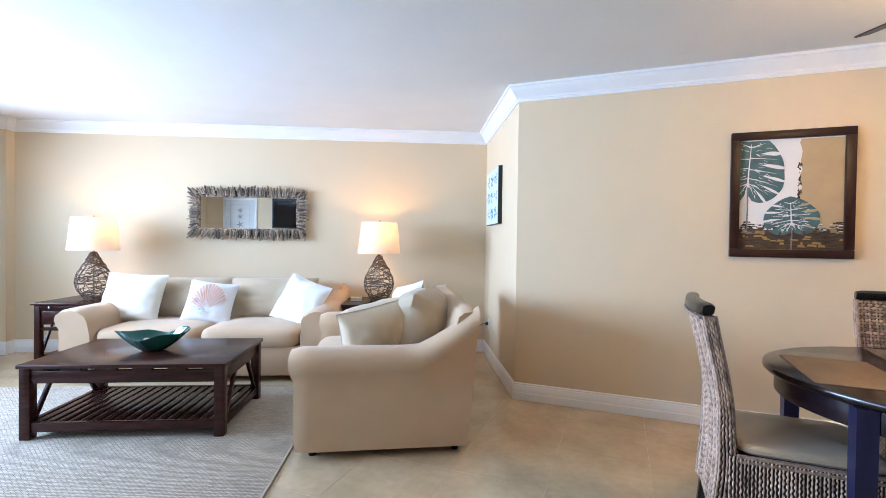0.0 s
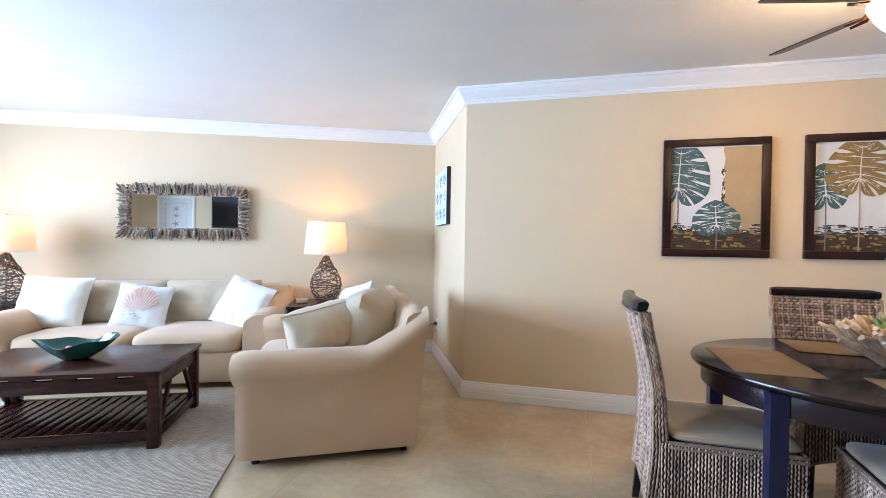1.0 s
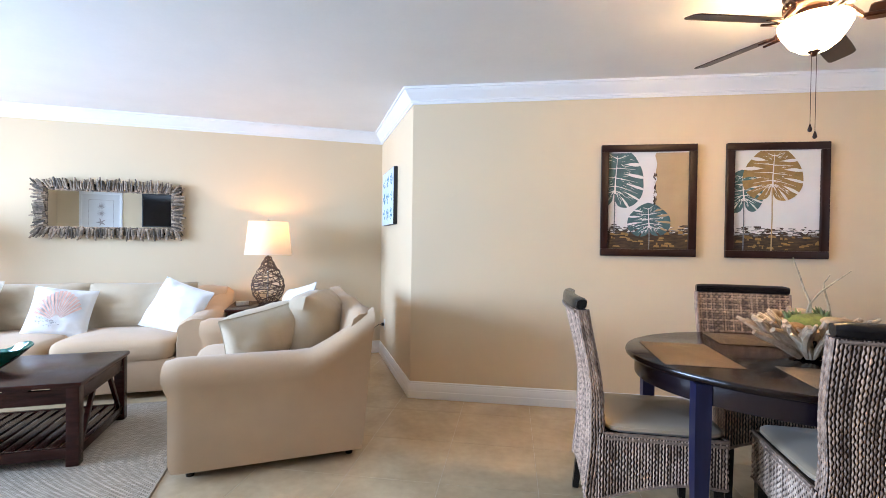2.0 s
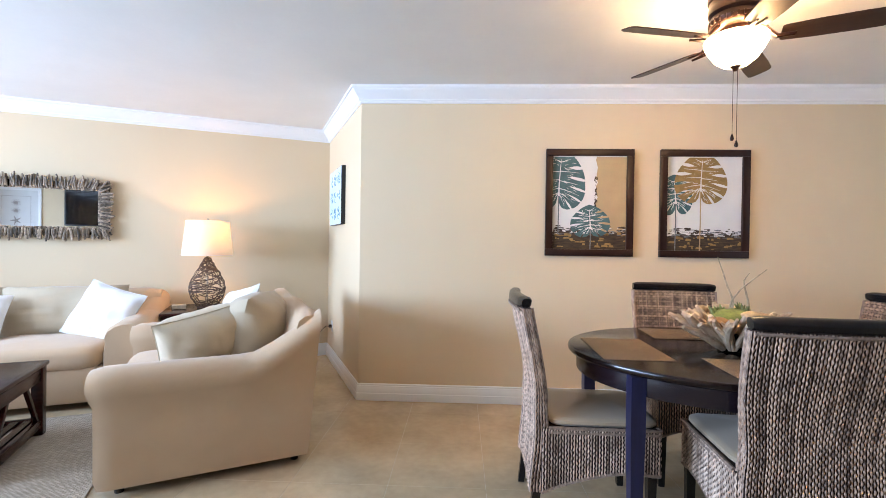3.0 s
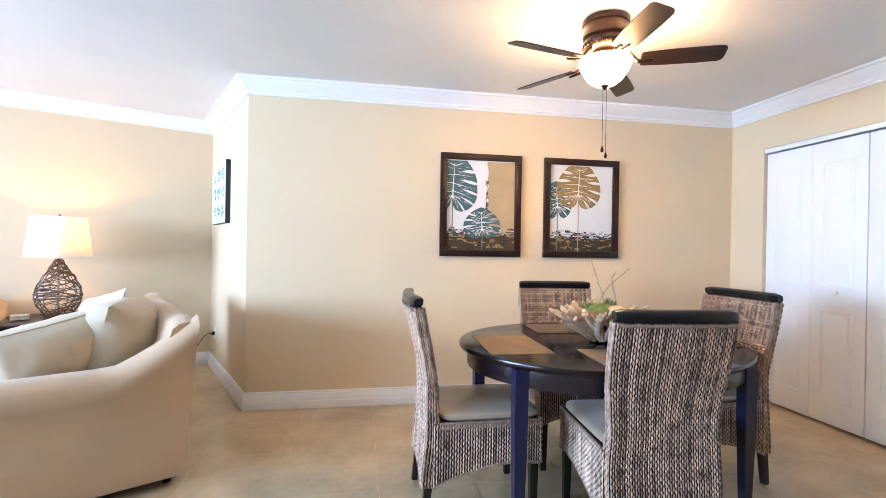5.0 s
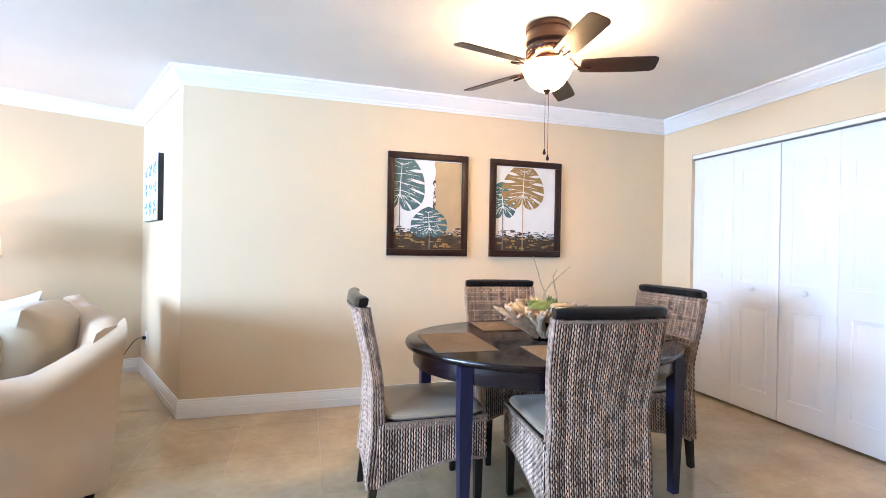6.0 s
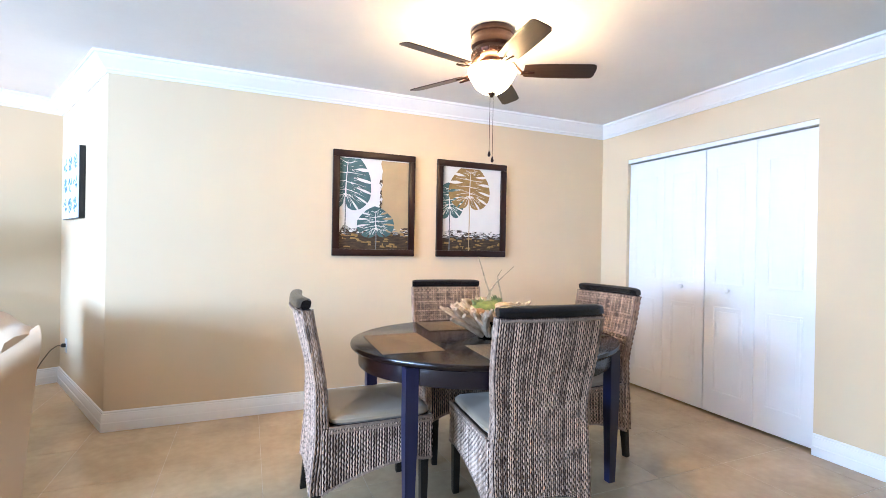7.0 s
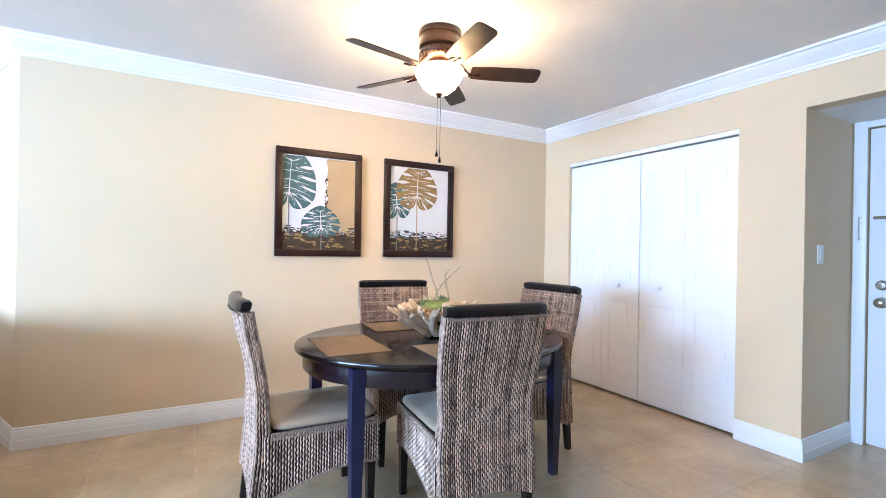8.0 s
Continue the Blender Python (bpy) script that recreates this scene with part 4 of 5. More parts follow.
def leaf_spot(q, r, s, tip, side, low, lean):
    """A point of a split leaf: q from its base lobes to its tip, r from the midrib to the margin, s its side."""
    root = tip * 0.78 * smooth(0.22, 1.0, q) ** 1.1
    deg = 172 * (1 - q) ** 1.05
    reach = leaf_reach(deg, tip, side, low)
    ex, ez = reach * math.sin(radians(deg)), reach * math.cos(radians(deg))
    x, z = ex * r, root + (ez - root) * r ** 1.35
    x *= s
    c, d = math.cos(radians(lean)), math.sin(radians(lean))
    return (x * c + z * d, z * c - x * d)


def clipped(pts, box_):
    """A plan outline cut to a rectangle."""
    x0, x1, z0, z1 = box_
    for axis, lim, keep in ((0, x0, 1), (0, x1, -1), (1, z0, 1), (1, z1, -1)):
        out = []
        for i in range(len(pts)):
            p, q = pts[i - 1], pts[i]
            inp, inq = (p[axis] - lim) * keep >= 0, (q[axis] - lim) * keep >= 0
            if inp != inq:
                f = (lim - p[axis]) / (q[axis] - p[axis])
                out.append((p[0] + f * (q[0] - p[0]), p[1] + f * (q[1] - p[1])))
            if inq:
                out.append(q)
        pts = out
        if not pts:
            break
    return pts


def flat(bm, pts, y, limits):
    pts = clipped(pts, limits)
    if len(pts) > 2:
        bm.faces.new([bm.verts.new((x, y, z)) for x, z in pts])


def ribbon(bm, pts, w0, w1, y, limits):
    for i in range(len(pts) - 1):
        (xa, za), (xb, zb) = pts[i], pts[i + 1]
        l = math.hypot(xb - xa, zb - za) or 1
        nx, nz = -(zb - za) / l, (xb - xa) / l
        f0, f1 = i / (len(pts) - 1), (i + 1) / (len(pts) - 1)
        a, b = (w0 + (w1 - w0) * f0) / 2, (w0 + (w1 - w0) * f1) / 2
        flat(bm, [(xa - nx * a, za - nz * a), (xb - nx * b, zb - nz * b), (xb + nx * b, zb + nz * b), (xa + nx * a, za + nz * a)], y, limits)


def printed_leaf(t, cx, cz, tip, side, low, material, level, limits, seed, stem_to, lean=0.0):
    rnd = random.Random(seed)
    cuts = [0.0, 0.20, 0.36, 0.50, 0.63, 0.76, 1.0]

    def spot(q, r, s):
        x, z = leaf_spot(q, r, s, tip, side, low, lean)
        return (cx + x, cz + z)

    bm, veins = bmesh.new(), bmesh.new()
    for s in (-1, 1):
        for k in range(6):
            q0, q1 = cuts[k], cuts[k + 1]
            deep = [0.30 + 0.12 * rnd.random(), 0.30 + 0.12 * rnd.random()]
            wide = rnd.uniform(0.016, 0.026)

            def edges(r):
                gap = [wide * max(0.0, math.sin(math.pi * 0.80 * max(0.0, r - d) / (1 - d))) for d in deep]
                return q0 + (gap[0] if k else 0), q1 - (gap[1] if k < 5 else 0)

            for i in range(8):
                ra, rb = i / 8, (i + 1) / 8
                (a0, a1), (b0, b1) = edges(ra), edges(rb)
                for j in range(4):
                    f, g = j / 4, (j + 1) / 4
                    flat(bm, [spot(a0 + (a1 - a0) * f, ra, s), spot(b0 + (b1 - b0) * f, rb, s), spot(b0 + (b1 - b0) * g, rb, s), spot(a0 + (a1 - a0) * g, ra, s)], level, limits)
            m = (q0 + q1) / 2 + rnd.uniform(-0.01, 0.01)
            ribbon(veins, [spot(m, 0.02, s), spot(m, 0.35, s), spot(m, rnd.uniform(0.6, 0.85), s)], 0.006, 0.0012, level - 0.0004, limits)
        for k in range(44):
            q, r = rnd.uniform(0.05, 0.9), rnd.triangular(0.02, 0.85, 0.15)
            ribbon(veins, [spot(q, r, s), spot(q + rnd.uniform(-0.02, 0.02), min(1, r + rnd.uniform(0.04, 0.22)), s)], rnd.uniform(0.001, 0.006), 0.0008, level - 0.0006, limits)
    ribbon(veins, [spot(0, 0.4, 1), spot(0.5, 0.0, 1), spot(0.97, 0.0, 1)], 0.012, 0.003, level - 0.0004, limits)
    part("printed_leaf", bm, material, t, smooth=0)
    tagged(part("vein_pattern", veins, PAPER, t, smooth=0), kind="stuff")
    bm = bmesh.new()
    ribbon(bm, [(cx, cz), (cx + 0.003, (cz + stem_to) / 2), (cx, stem_to)], 0.009, 0.008, level - 0.0003, limits)
    part("leaf_stem", bm, ART_GREY if material is ART_TEAL else ART_TAN, t, smooth=0)


def leaf_print(x, which):
    t = thing("framed_leaf_print", "dark framed print of teal and white split leaves" if which == 0 else "dark framed print of an ochre and a teal leaf", "picture", pose(x, 0, 1.550), "leaf prints on the dining wall")
    W, H, bar = 0.657, 0.81, 0.052
    picture_frame(t, W, H, 0.034, bar, FRAME_WOOD)
    a, b = W / 2 - bar, H / 2 - bar
    lim = (-a, a, -b, b)
    part("paper", B(-a, a, -0.012, -0.002, -b, b), PAPER, t, smooth=0)
    part("inner_lip", B(-a, a, -0.016, -0.0125, b - 0.006, b), PAPER, t, smooth=0)
    rnd = random.Random(20 + which)
    zb = -b + (0.135 if which == 0 else 0.125)
    if which == 0:
        edge = [(0.055 + rnd.uniform(-0.010, 0.010), z) for z in np.linspace(-b, b, 26)]
        bm = bmesh.new()
        flat(bm, edge + [(a, b), (a, -b)], -0.0126, lim)
        part("tan_field", bm, ART_TAN, t, smooth=0)
        bm = bmesh.new()
        for k in range(40):
            z = rnd.uniform(-0.20, b) if k < 12 else rnd.gauss(0.0, 0.09)
            xx = 0.050 + rnd.uniform(-0.010, 0.008)
            d = rnd.uniform(0.004, 0.016)
            flat(bm, [(xx - d * 0.4, z), (xx + d * 0.5, z - d * 0.8), (xx + d * 0.3, z + d), (xx - d * 0.2, z + d * 1.3)], -0.0130, lim)
        tagged(part("torn_edge", bm, ART_DARK, t, smooth=0), kind="stuff")
    ground_ = bmesh.new()
    edge = [(xx, zb + rnd.uniform(-0.010, 0.012)) for xx in np.linspace(-a, a, 34)]
    flat(ground_, [(-a, -b)] + edge + [(a, -b)], -0.0132, lim)
    part("printed_ground", ground_, ART_DARK, t, smooth=0)
    for material, count, lo, hi, seed in ((ART_GREY, 60, -0.03, 0.028, 1), (PAPER, 26, -0.02, 0.03, 2), (ART_OCHRE, 30, -0.12, -0.02, 3), (ART_DARK, 40, 0.0, 0.04, 4)):
        bm = bmesh.new()
        r2 = random.Random(seed + 10 * which)
        for k in range(count):
            xx, z = r2.uniform(-a, a), zb + r2.uniform(lo, hi)
            l, h = r2.uniform(0.010, 0.060), r2.uniform(0.0015, 0.007) * (2.5 if material is ART_OCHRE else 1)
            flat(bm, [(xx, z), (xx + l, z + r2.uniform(-0.003, 0.003)), (xx + l * 0.9, z + h), (xx + l * 0.1, z + h * 1.2)], -0.0134 - 0.0001 * seed, lim)
        tagged(part("brushwork", bm, material, t, smooth=0), kind="stuff")
    if which == 0:
        printed_leaf(t, -0.232, 0.071, 0.33, 0.194, 0.127, ART_TEAL, -0.0142, lim, 1, -0.24, 4)
        printed_leaf(t, 0.011, -0.186, 0.172, 0.145, 0.075, ART_TEAL, -0.0150, lim, 2, -b, -3)
    else:
        printed_leaf(t, -0.210, 0.014, 0.205, 0.125, 0.105, ART_TEAL, -0.0142, lim, 3, -b, -4)
        printed_leaf(t, -0.028, 0.113, 0.275, 0.190, 0.118, ART_OCHRE, -0.0150, lim, 4, -b, 3)


leaf_print(1.752, 0)
leaf_print(2.605, 1)


def dining_table():
    cx, cy, a, b, H = 2.062, -1.322, 0.745, 0.61, 0.737
    t = thing("dining_table", "oval espresso-stained dining table with square legs", "dining table", pose(cx, cy, 0))

    def ring(k, z):
        return [((a - k) * math.cos(q), (b - k) * math.sin(q), z) for q in (2 * math.pi * i / 72 for i in range(72))]

    part("tabletop", loft(bmesh.new(), [ring(0.03, H - 0.034), ring(0.012, H - 0.032), ring(0.002, H - 0.022), ring(0.0, H - 0.012), ring(0.004, H - 0.003), ring(0.012, H)]), ESPRESSO, t)
    part("apron", loft(bmesh.new(), [ring(0.045, H - 0.115), ring(0.043, H - 0.112), ring(0.043, H - 0.035), ring(0.075, H - 0.035), ring(0.075, H - 0.115)], True, False), APRON_VIOLET_LIT, t)
    for sx in (-1, 1):
        for sy in (-1, 1):
            x, y, w = sx * 0.562, sy * 0.345, 0.029
            rows = [[(x - k, y - k, z), (x + k, y - k, z), (x + k, y + k, z), (x - k, y + k, z)] for k, z in ((w * 0.66, 0), (w * 0.66, 0.003), (w, 0.45), (w, H - 0.036))]
            part("leg", loft(bmesh.new(), rows), LEG_BLUE_LIT, t, "square dark lacquered leg, tinted with blue window light", smooth=20)


dining_table()


def placemat(x, y, rz, group="placemats on the table"):
    ob = part("placemat", B(-0.225, 0.225, -0.15, 0.15, 0, 0.003, 0.001), PLACEMAT)
    ob.matrix_world = pose(x, y, 0.7375, 0, 0, rz)
    tagged(ob, "rectangular woven tan placemat on the dining table", "placemat", group)


placemat(1.56, -1.345, 88)
placemat(2.05, -0.955, -5)
placemat(2.05, -1.675, -4)
placemat(2.57, -1.315, 93)


def cane_weave(surface, count, length, pitch, rise, lift=0.0021, wander=0.0008, width=0.82, seed=1):
    """Rattan strands side by side over surface(f, g), bent over and under unseen cross strands; f runs across, g along them."""
    rnd = random.Random(seed)
    me = bpy.data.meshes.new("weave")
    verts, faces = [], []
    n = max(6, int(length / (rise / 6)))
    e = 1e-3
    for k in range(count):
        f = (k + 0.5) / count
        turn, drift, size = math.pi * (k % 2), rnd.uniform(-0.9, 0.9), width * rnd.uniform(0.8, 1.15) * pitch / 2
        start = len(verts)
        for j in range(n + 1):
            g = j / n
            p = Vector(surface(f, g))
            across = Vector(surface(min(1, f + e), g)) - Vector(surface(max(0, f - e), g))
            along = Vector(surface(f, min(1, g + e))) - Vector(surface(f, max(0, g - e)))
            across.normalize()
            up = across.cross(along).normalized()
            a = 2 * math.pi * g * length / rise + turn + drift * noise.noise(Vector((k * 0.37, g * 7.0, seed)))
            p = p + across * (wander * math.sin(a - turn + 2.2 * noise.noise(Vector((k * 0.21, g * 6.0, 5)))) + 0.0012 * noise.noise(Vector((k * 1.7, g * 16.0, 2)))) + up * (0.0026 + lift * math.sin(a))
            w = size * (0.80 + 0.20 * math.sin(a))
            for c, d in ((-1, -0.0030), (-0.45, 0.0004), (0.45, 0.0004), (1, -0.0030)):
                verts.append(p + across * (w * c) + up * d)
        for j in range(n):
            for i in range(3):
                q = start + 4 * j + i
                faces.append((q, q + 1, q + 5, q + 4))
    me.from_pydata([tuple(v) for v in verts], [], faces)
    me.polygons.foreach_set("use_smooth", [True] * len(me.polygons))
    return me


def weave_part(name, me, material, parent):
    me.materials.append(material)
    ob = new(name, me)
    ob.parent = parent
    return tagged(ob, kind="stuff")


def dining_chair():
    """Wicker side chair facing +y, origin on the floor below its seat."""
    t = thing("dining_chair", "brown woven wicker dining chair with grey seat cushion", "dining chair", pose(0, 0, 0), "chairs round the dining table")
    w = 0.222

    def spine(z):
        # how far back the middle of the backrest lies at a height
        return -0.200 - 0.086 * smooth(0.42, 1.02, z) + 0.018 * math.sin((z - 0.45) * 5.0) * smooth(0.45, 0.6, z) - 0.018 * smooth(0.42, 0.14, z)

    def half(z):
        return w + 0.012 * smooth(0.5, 0.9, z) - 0.010 * math.exp(-((z - 0.55) / 0.12) ** 2) - 0.004 * smooth(0.4, 0.14, z)

    rows = []
    for k in range(25):
        z = 0.165 + (0.955 - 0.165) * k / 24
        y, h = spine(z), half(z)
        th = 0.036 + 0.026 * smooth(0.8, 0.3, z)
        bow = 0.020 * smooth(0.45, 0.95, z)
        prof = []
        arch = 0.045 * smooth(0.22, 0.165, z)
        for i in range(13):
            f = -1 + 2 * i / 12
            prof.append((f * h, y - th / 2 - bow * (1 - f * f), z + arch * (1 - f * f)))
        for i in range(13):
            f = 1 - 2 * i / 12
            prof.append((f * h, y + th / 2 - bow * (1 - f * f) * 0.8, z + arch * (1 - f * f)))
        rows.append(prof)
    part("backrest", loft(bmesh.new(), rows), WICKER_CORE, t, smooth=50)

    def back_face(side):
        def at(f, g):
            z = 0.168 + (0.952 - 0.168) * g
            c = 2 * f - 1
            th, bow, arch = 0.036 + 0.026 * smooth(0.8, 0.3, z), 0.020 * smooth(0.45, 0.95, z), 0.045 * smooth(0.22, 0.165, z)
            return (c * half(z), spine(z) + side * th / 2 - bow * (1 - c * c) * (1 if side < 0 else 0.8), z + arch * (1 - c * c))
        return at

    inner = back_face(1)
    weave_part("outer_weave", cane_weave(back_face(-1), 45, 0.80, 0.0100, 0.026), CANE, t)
    weave_part("inner_weave", cane_weave(lambda f, g: inner(1 - f, 0.36 + 0.64 * g), 34, 0.51, 0.0131, 0.030, 0.0030, 0.0006, 0.86, 2), CANE_SHADED, t)
    weave_part("cross_weave", cane_weave(lambda f, g: inner(g, 0.36 + 0.64 * f), 34, 0.45, 0.0150, 0.0262, 0.0024, 0.0004, 0.90, 5), CANE_SHADED, t)
    for s in (-1, 1):
        # woven edge down each side of the back
        def edge_face(f, g, s=s):
            z = 0.168 + (0.952 - 0.168) * g
            th = 0.040 + 0.026 * smooth(0.8, 0.3, z)
            return (s * (half(z) + 0.004), spine(z) + s * th * (f - 0.5), z)

        weave_part("edge_weave", cane_weave(edge_face, 5, 0.80, 0.0118, 0.030, 0.0016, 0.0010, 0.88, 6), CANE, t)
        pts = [(s * half(z), spine(z) + 0.024, z) for z in np.linspace(0.47, 0.955, 12)]
        part("edge_cord", tube(bmesh.new(), pts, 0.006, 5), WICKER_EDGE, t)
    # top rail, bowed with the back
    rail = []
    for i in range(17):
        f = -1 + 2 * i / 16
        x, y = f * 0.235, spine(0.975) - 0.022 * (1 - f * f)
        e = 1 - 0.25 * (abs(f) > 0.99)
        rail.append([(x, y + 0.029 * e * math.cos(q) + (0.004 if math.sin(q) > 0 else 0), 0.975 + 0.026 * e * math.copysign(abs(math.sin(q)) ** 0.7, math.sin(q))) for q in (2 * math.pi * j / 14 for j in range(14))])
    part("top_rail", loft(bmesh.new(), rail), BLACK_RAIL, t, "black lacquered top rail")
    pts = [(f * 0.232, spine(0.94) - 0.030 - 0.020 * (1 - f * f), 0.944) for f in np.linspace(-1, 1, 13)]
    part("rail_cord", tube(bmesh.new(), pts, 0.006, 5), WICKER_EDGE, t)
    # seat skirt: sides and front with an arched lower edge
    yb, yf, top = -0.20, 0.295, 0.445
    for s in (-1, 1):
        rows = []
        for k in range(15):
            f = k / 14
            y = yb + (yf - yb) * f
            low = 0.168 + 0.095 * math.sin(math.pi * min(1, f * 0.62)) ** 0.9 if f < 0.9 else 0.255
            x = s * (w + 0.006 - 0.006 * f)
            rows.append([(x - s * 0.03, y, low + 0.004), (x, y, low), (x + s * 0.003, y, (low + top) / 2), (x, y, top), (x - s * 0.03, y, top)])
        part("side_skirt", loft(bmesh.new(), rows), WICKER_CORE, t)

        def skirt_face(f, g, s=s):
            q = f if s > 0 else 1 - f
            low = 0.168 + 0.095 * math.sin(math.pi * min(1, q * 0.62)) ** 0.9 if q < 0.9 else 0.255
            return (s * (w + 0.008 - 0.006 * q), yb + (yf - yb) * q, low + (top - low) * g)

        weave_part("skirt_weave", cane_weave(skirt_face, 42, 0.26, 0.0118, 0.028, 0.0018, 0.0009, 0.66, 3), CANE_PALE, t)
        pts = [(s * (w + 0.006 - 0.006 * k / 14), yb + (yf - yb) * k / 14, (0.168 + 0.095 * math.sin(math.pi * min(1, k / 14 * 0.62)) ** 0.9) if k / 14 < 0.9 else 0.255) for k in range(15)]
        part("skirt_cord", tube(bmesh.new(), pts, 0.008, 5), WICKER_EDGE, t)
        for dz in (0.0, 0.017):
            part("seat_cord", tube(bmesh.new(), [(s * (w + 0.005), yb + 0.03, top - dz), (s * (w + 0.001), yf, top - dz)], 0.008, 5), WICKER_EDGE, t)
    rows = []
    for k in range(11):
        f = -1 + 2 * k / 10
        x, low = f * w, 0.255 + 0.06 * (1 - f * f)
        rows.append([(x, yf - 0.03, low), (x, yf, low), (x, yf + 0.003, (low + top) / 2), (x, yf, top), (x, yf - 0.03, top)])
    part("front_skirt", loft(bmesh.new(), rows), WICKER_CORE, t)
    weave_part("skirt_weave", cane_weave(lambda f, g: (w - 2 * w * f, yf + 0.002, 0.258 + 0.06 * (1 - (2 * f - 1) ** 2) + (top - 0.258 - 0.06 * (1 - (2 * f - 1) ** 2)) * g), 38, 0.17, 0.0117, 0.028, 0.0018, 0.0009, 0.66, 4), CANE_PALE, t)
    part("skirt_cord", tube(bmesh.new(), [(-w + 2 * w * k / 10, yf, 0.255 + 0.06 * (1 - (-1 + 0.2 * k) ** 2)) for k in range(11)], 0.008, 5), WICKER_EDGE, t)
    part("seat_cord", tube(bmesh.new(), [(-w, yf, top), (w, yf, top)], 0.008, 5), WICKER_EDGE, t)
    part("seat_deck", B(-w + 0.004, w - 0.004, yb + 0.02, yf - 0.004, top - 0.03, top - 0.002), WICKER_CORE, t)
    c = part("seat_cushion", cushion_block(2 * w - 0.012, 0.465, 0.044, 0.04, 0.026, 3), SEAT_SATIN, t, "grey satin seat cushion")
    c.location = (0, 0.064, top - 0.001)
    for s in (-1, 1):
        for y, dy, zt in ((yf - 0.03, 0.0, 0.40), (yb + 0.01, -0.045, 0.40)):
            x = s * (w - 0.022)
            rows = [[(x + a * k, y + dy * (1 - z / zt) + b * k, z) for a, b in ((-1, -1), (1, -1), (1, 1), (-1, 1))] for k, z in ((0.014, 0.0), (0.015, 0.01), (0.021, zt))]
            leg = part("leg", loft(bmesh.new(), rows), BLACK_RAIL, t, "black tapered leg", smooth=20)
            g = part("glide", lathe(bmesh.new(), [(0.001, -0.004), (0.011, -0.004), (0.012, 0.002), (0.001, 0.002)], 10), PLASTIC, leg, "pale plastic glide")
            g.location = (x, y + dy, 0.004)
    return t


chair = dining_chair()
chair.matrix_world = pose(1.345, -1.36, 0, 0, 0, -91)
for x, y, rz in ((2.06, -0.925, 172), (1.99, -1.755, -5), (2.68, -1.29, 94)):
    copy_thing(chair, pose(x, y, 0, 0, 0, rz))


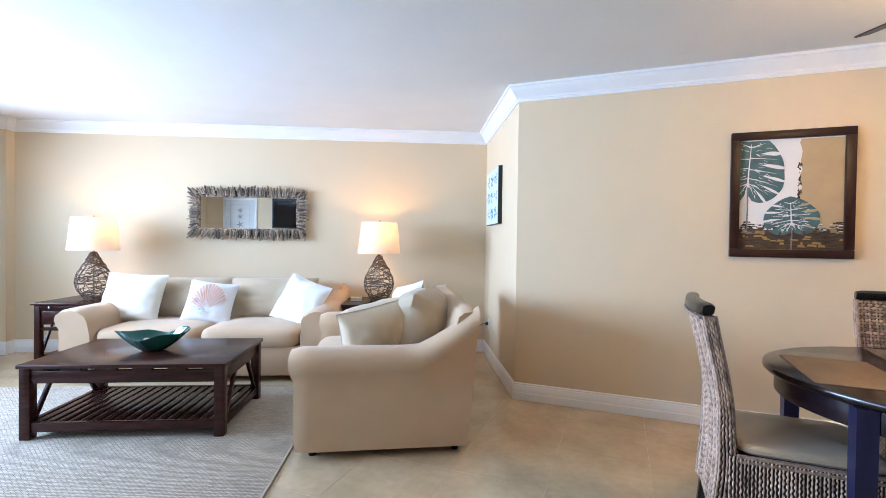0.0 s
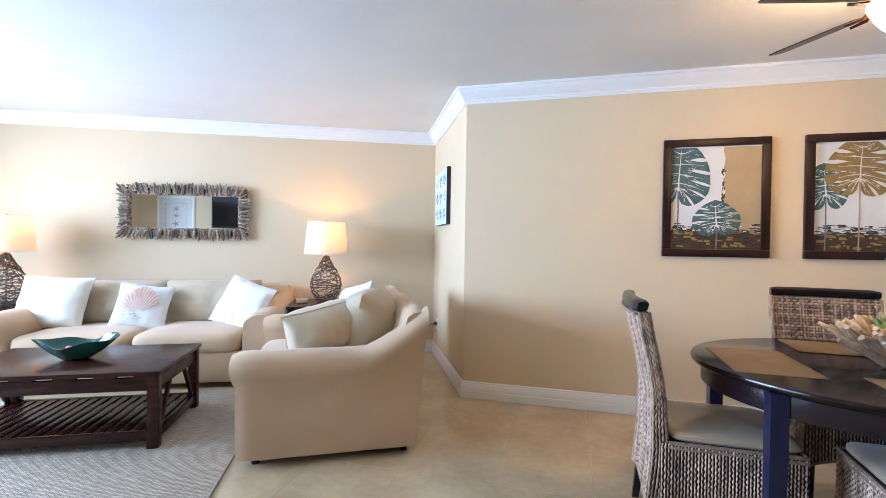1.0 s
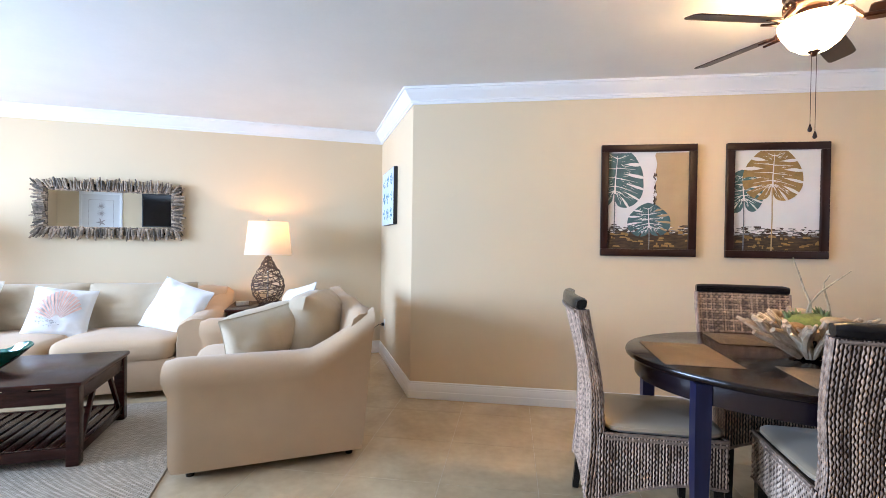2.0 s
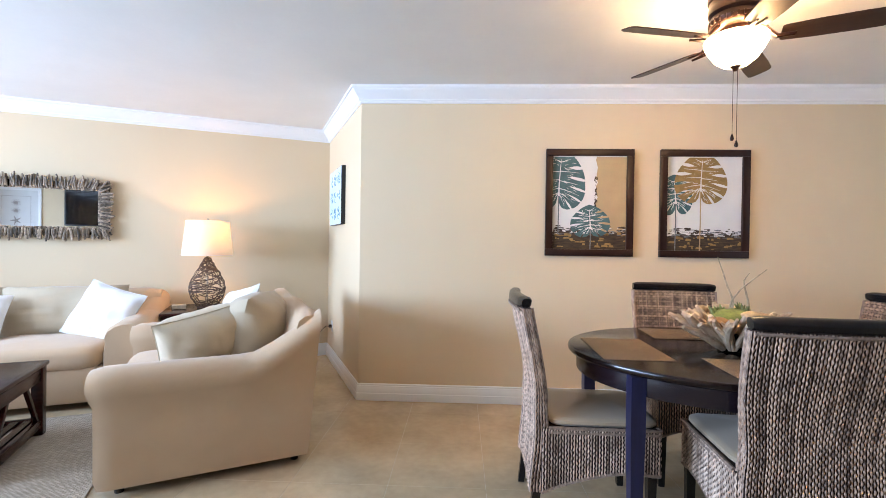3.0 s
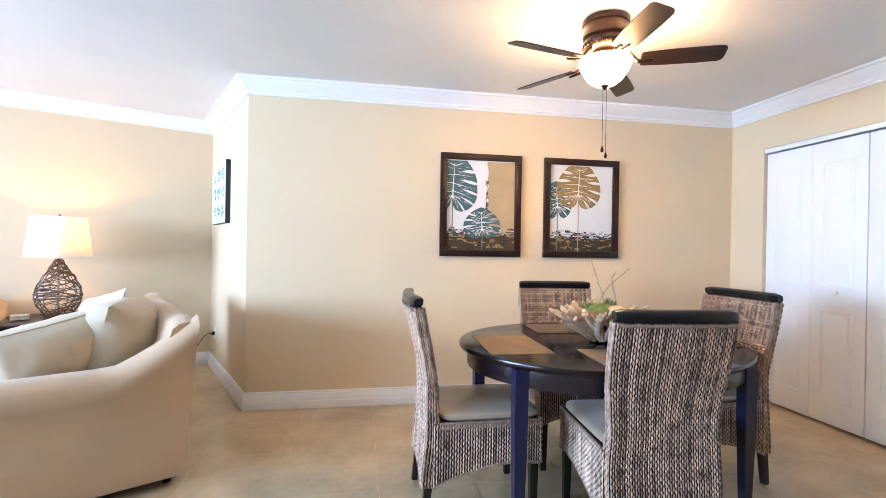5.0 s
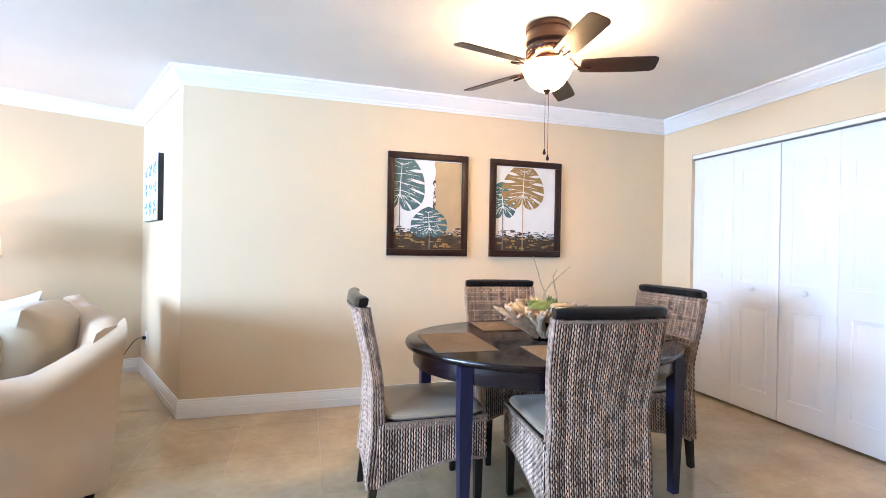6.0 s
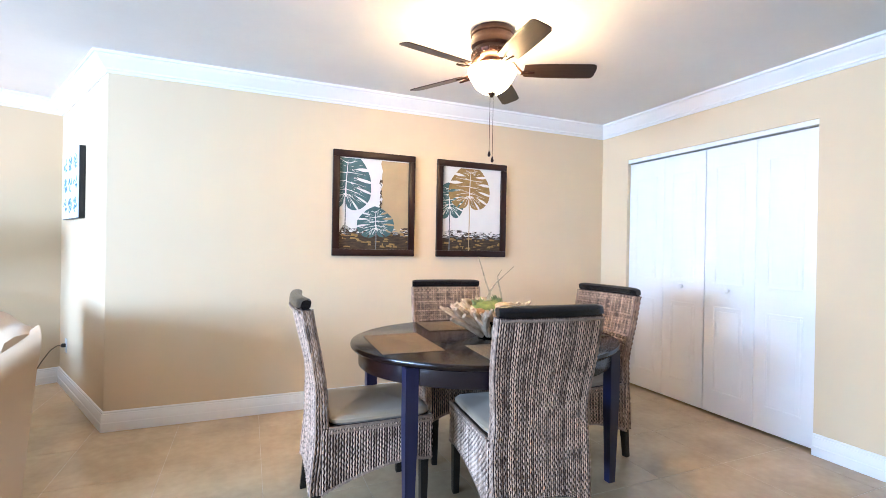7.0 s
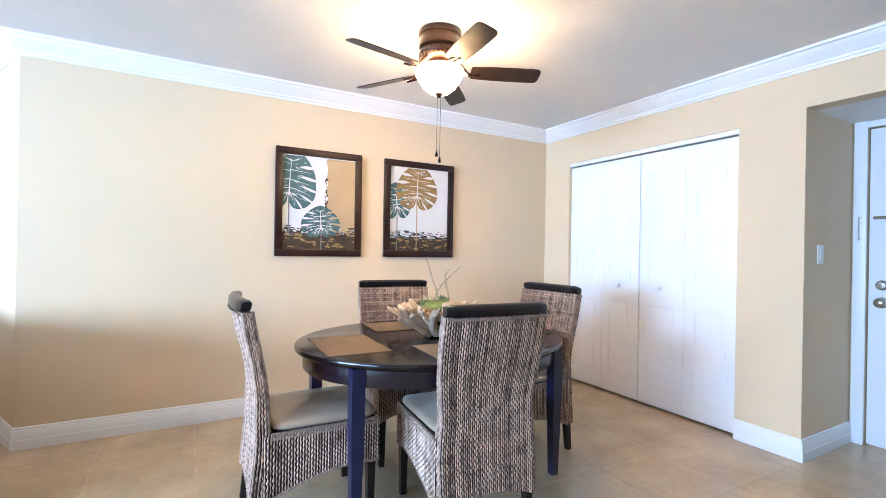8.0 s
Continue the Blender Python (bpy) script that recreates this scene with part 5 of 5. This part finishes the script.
def centrepiece():
    t = thing("driftwood_centerpiece", "driftwood bowl of pods, succulents and thin twigs on the table", "centerpiece", pose(2.07, -1.33, 0.7375))
    rnd = random.Random(9)
    for k in range(96):
        a = 2 * math.pi * k / 96 * 1.0 + rnd.uniform(-0.08, 0.08)
        layer = k % 3
        r0, r1 = 0.070 - 0.012 * layer, rnd.uniform(0.20, 0.285) - 0.025 * layer
        z0, z1 = 0.012 + 0.012 * layer + rnd.uniform(0, 0.012), rnd.uniform(0.115, 0.185) + 0.010 * layer
        sk = rnd.uniform(-0.35, 0.35)
        pts = []
        for j in range(6):
            f = j / 5
            r = r0 + (r1 - r0) * f
            aa = a + sk * (1 - f) + rnd.uniform(-0.03, 0.03)
            pts.append((r * math.cos(aa), r * math.sin(aa), z0 + (z1 - z0) * f ** 0.9 + rnd.uniform(-0.004, 0.004)))
        w = rnd.uniform(0.010, 0.018)
        part("driftwood_stick", tube(bmesh.new(), pts, [w * 0.8, w, w * rnd.uniform(0.8, 1.1), w * 1.05, w * 0.95, w * 0.55], 7), DRIFT_PALE, t)
    part("bowl_liner", lathe(bmesh.new(), [(0.001, 0.004), (0.04, 0.004), (0.10, 0.06), (0.14, 0.10), (0.13, 0.10), (0.09, 0.065), (0.001, 0.02)], 24), ESPRESSO, t)

    def ball(name, x, y, z, sx, sy, sz, material, rz=0):
        bm = bmesh.new()
        bmesh.ops.create_icosphere(bm, subdivisions=3, radius=1.0)
        for v in bm.verts:
            v.co *= 1 + 0.10 * noise.noise(v.co * 1.7 + Vector((x * 40, y * 40, 0)))
            v.co = Vector((v.co.x * sx, v.co.y * sy, v.co.z * sz))
        ob = part(name, bm, material, t)
        ob.location, ob.rotation_euler = (x, y, z), (0, 0, radians(rz))

    ball("green_pod", -0.015, -0.02, 0.145, 0.105, 0.085, 0.055, MOSS)
    ball("orange_pod", -0.10, -0.07, 0.130, 0.048, 0.042, 0.040, ORANGE)
    for k in range(15):
        a, r = rnd.uniform(-1.5, 2.2), rnd.uniform(0.11, 0.21)
        ball("seed_pod", r * math.cos(a), r * math.sin(a), rnd.uniform(0.135, 0.185), rnd.uniform(0.035, 0.055), rnd.uniform(0.020, 0.030), rnd.uniform(0.018, 0.026), POD, rnd.uniform(0, 360))
    for x, y, z in ((-0.075, 0.0, 0.165), (0.035, -0.03, 0.175), (0.06, 0.03, 0.175), (-0.03, 0.04, 0.17)):
        for k in range(10):
            a, l = 2 * math.pi * k / 12 + rnd.uniform(-0.2, 0.2), rnd.uniform(0.03, 0.06)
            tilt = rnd.uniform(0.4, 1.2)
            d = Vector((math.cos(a) * math.cos(tilt), math.sin(a) * math.cos(tilt), math.sin(tilt)))
            p = Vector((x, y, z))
            part("succulent_leaf", tube(bmesh.new(), [p, p + d * l * 0.5 + Vector((0, 0, -0.004)), p + d * l], [0.007, 0.009, 0.0015], 5), LEAF, t)
    for pts in (((-0.05, 0.0, 0.16), (-0.045, 0.0, 0.24), (-0.075, 0.005, 0.30), (-0.10, 0.01, 0.37), (-0.125, 0.02, 0.44)),
                ((-0.07, 0.01, 0.16), (-0.05, 0.0, 0.24), (-0.01, -0.01, 0.29), (0.05, -0.02, 0.335), (0.13, -0.02, 0.385)),
                ((0.055, 0.0, 0.17), (0.04, 0.0, 0.24), (0.02, 0.0, 0.30), (0.015, 0.0, 0.33), (0.045, 0.0, 0.365))):
        part("twig", tube(bmesh.new(), [(p[0] * 0.8 + 0.035, p[1], p[2]) for p in pts], [0.0055, 0.005, 0.004, 0.0032, 0.002], 6), TWIG, t)


centrepiece()


def ceiling_fan():
    t = thing("ceiling_fan", "bronze five-blade ceiling fan with a lit glass bowl", "ceiling fan", pose(2.07, -1.31, 0))
    part("motor_housing", lathe(bmesh.new(), [(0.001, CEIL), (0.114, CEIL), (0.120, CEIL - 0.008), (0.120, CEIL - 0.030), (0.114, CEIL - 0.036), (0.114, CEIL - 0.060), (0.118, CEIL - 0.066), (0.118, CEIL - 0.092), (0.106, CEIL - 0.105), (0.112, CEIL - 0.122), (0.116, CEIL - 0.130), (0.112, CEIL - 0.146), (0.090, CEIL - 0.165), (0.001, CEIL - 0.168)], 40), BRONZE, t)
    bm = bmesh.new()
    for k in range(28):
        a = 2 * math.pi * k / 28
        box(bm, -0.004, 0.004, -0.004, 0.004, -0.011, 0.011, 0, Matrix.Translation((0.113 * math.cos(a), 0.113 * math.sin(a), CEIL - 0.137)) @ Matrix.Rotation(a, 4, "Z"))
    part("fluted_band", bm, BRONZE, t)
    part("switch_housing", lathe(bmesh.new(), [(0.001, CEIL - 0.168), (0.070, CEIL - 0.168), (0.074, CEIL - 0.180), (0.066, CEIL - 0.210), (0.078, CEIL - 0.222), (0.050, CEIL - 0.232), (0.001, CEIL - 0.234)], 28), BRONZE, t)
    zb = 2.215
    for k in range(5):
        a = radians(-24 + 72 * k)
        rows = []
        for r, hw in ((0.175, 0.040), (0.185, 0.047), (0.30, 0.054), (0.45, 0.056), (0.545, 0.054), (0.562, 0.044), (0.567, 0.028)):
            rows.append([(r, -hw, zb - 0.014 - hw * -0.28), (r, hw, zb - 0.014 + hw * -0.28), (r, hw, zb - 0.008 + hw * -0.28), (r, -hw, zb - 0.008 - hw * -0.28)])
        bl = part("blade", loft(bmesh.new(), rows), BLADE_WOOD, t, "dark walnut blade", smooth=25)
        bl.rotation_euler = (0, 0, a)
        bm = bmesh.new()
        tube(bm, [(0.085, 0, CEIL - 0.150), (0.12, 0, CEIL - 0.180), (0.16, 0.012, zb - 0.020), (0.23, 0.018, zb - 0.020)], [0.012, 0.010, 0.009, 0.006], 6)
        tube(bm, [(0.12, 0, CEIL - 0.180), (0.16, -0.012, zb - 0.024), (0.23, -0.018, zb - 0.026)], [0.009, 0.009, 0.006], 6)
        part("blade_arm", bm, BRONZE, bl, "bronze blade bracket")
    bowl = part("glass_bowl", lathe(bmesh.new(), [(0.128, 2.210), (0.134, 2.203), (0.132, 2.185), (0.116, 2.153), (0.090, 2.113), (0.055, 2.085), (0.014, 2.075), (0.014, 2.077), (0.054, 2.088), (0.088, 2.116), (0.113, 2.155), (0.129, 2.185), (0.131, 2.203), (0.127, 2.209)], 40), BOWL_GLASS, t, "lit frosted glass bowl")
    part("finial", lathe(bmesh.new(), [(0.001, 2.055), (0.008, 2.057), (0.012, 2.067), (0.024, 2.075), (0.026, 2.081), (0.010, 2.087), (0.001, 2.087)], 18), BRONZE, bowl, "bronze finial cap")
    for dx, z in ((-0.014, 1.725), (0.006, 1.695)):
        part("pull_chain", tube(bmesh.new(), [(dx, -0.008, 2.075), (dx, -0.008, z + 0.03)], 0.0012, 5), BRONZE, t)
        bm = lathe(bmesh.new(), [(0.001, 0), (0.006, 0.002), (0.009, 0.010), (0.006, 0.022), (0.002, 0.034), (0.001, 0.036)], 12)
        f = part("pull_fob", bm, BRONZE, t, "teardrop bronze fob")
        f.location = (dx, -0.008, z)


ceiling_fan()
for k in range(3):
    a = radians(40 + 120 * k)
    lamp("fan_bulb", "POINT", pose(2.07 + 0.100 * math.cos(a), -1.31 + 0.100 * math.sin(a), 2.195), FAN_POWER, (1.0, 0.62, 0.28), soft=0.02)

# floor tiles
PITCH, ORIGIN = 0.4935, (-0.06, -1.25)
half_tile = PITCH / 2 - 0.0013
bm = B(-half_tile, half_tile, -half_tile, half_tile, -0.004, 0.0, 0.0007, seg=1)
tile_mesh = mesh_of(bm, "tile", TILE, 30)
rest = []
inv = LIV.inverted()
for i in range(-11, 11):
    for j in range(-13, 6):
        x, y = ORIGIN[0] + PITCH * (i + 0.5), ORIGIN[1] + PITCH * (j + 0.5)
        p = inv @ Vector((x, y, 0))
        inside = (p.x > LEFT - 0.25 and p.x < 0.25 and p.y < 0.25 and p.y > BACK - 0.25) or (x > -0.5 and x < RX + 0.95 and y < 0.25 and y > FAR[1] - 0.2)
        if inside:
            ob = new("tile", tile_mesh)
            ob.parent = floor
            ob.location = (x, y, 0.0)
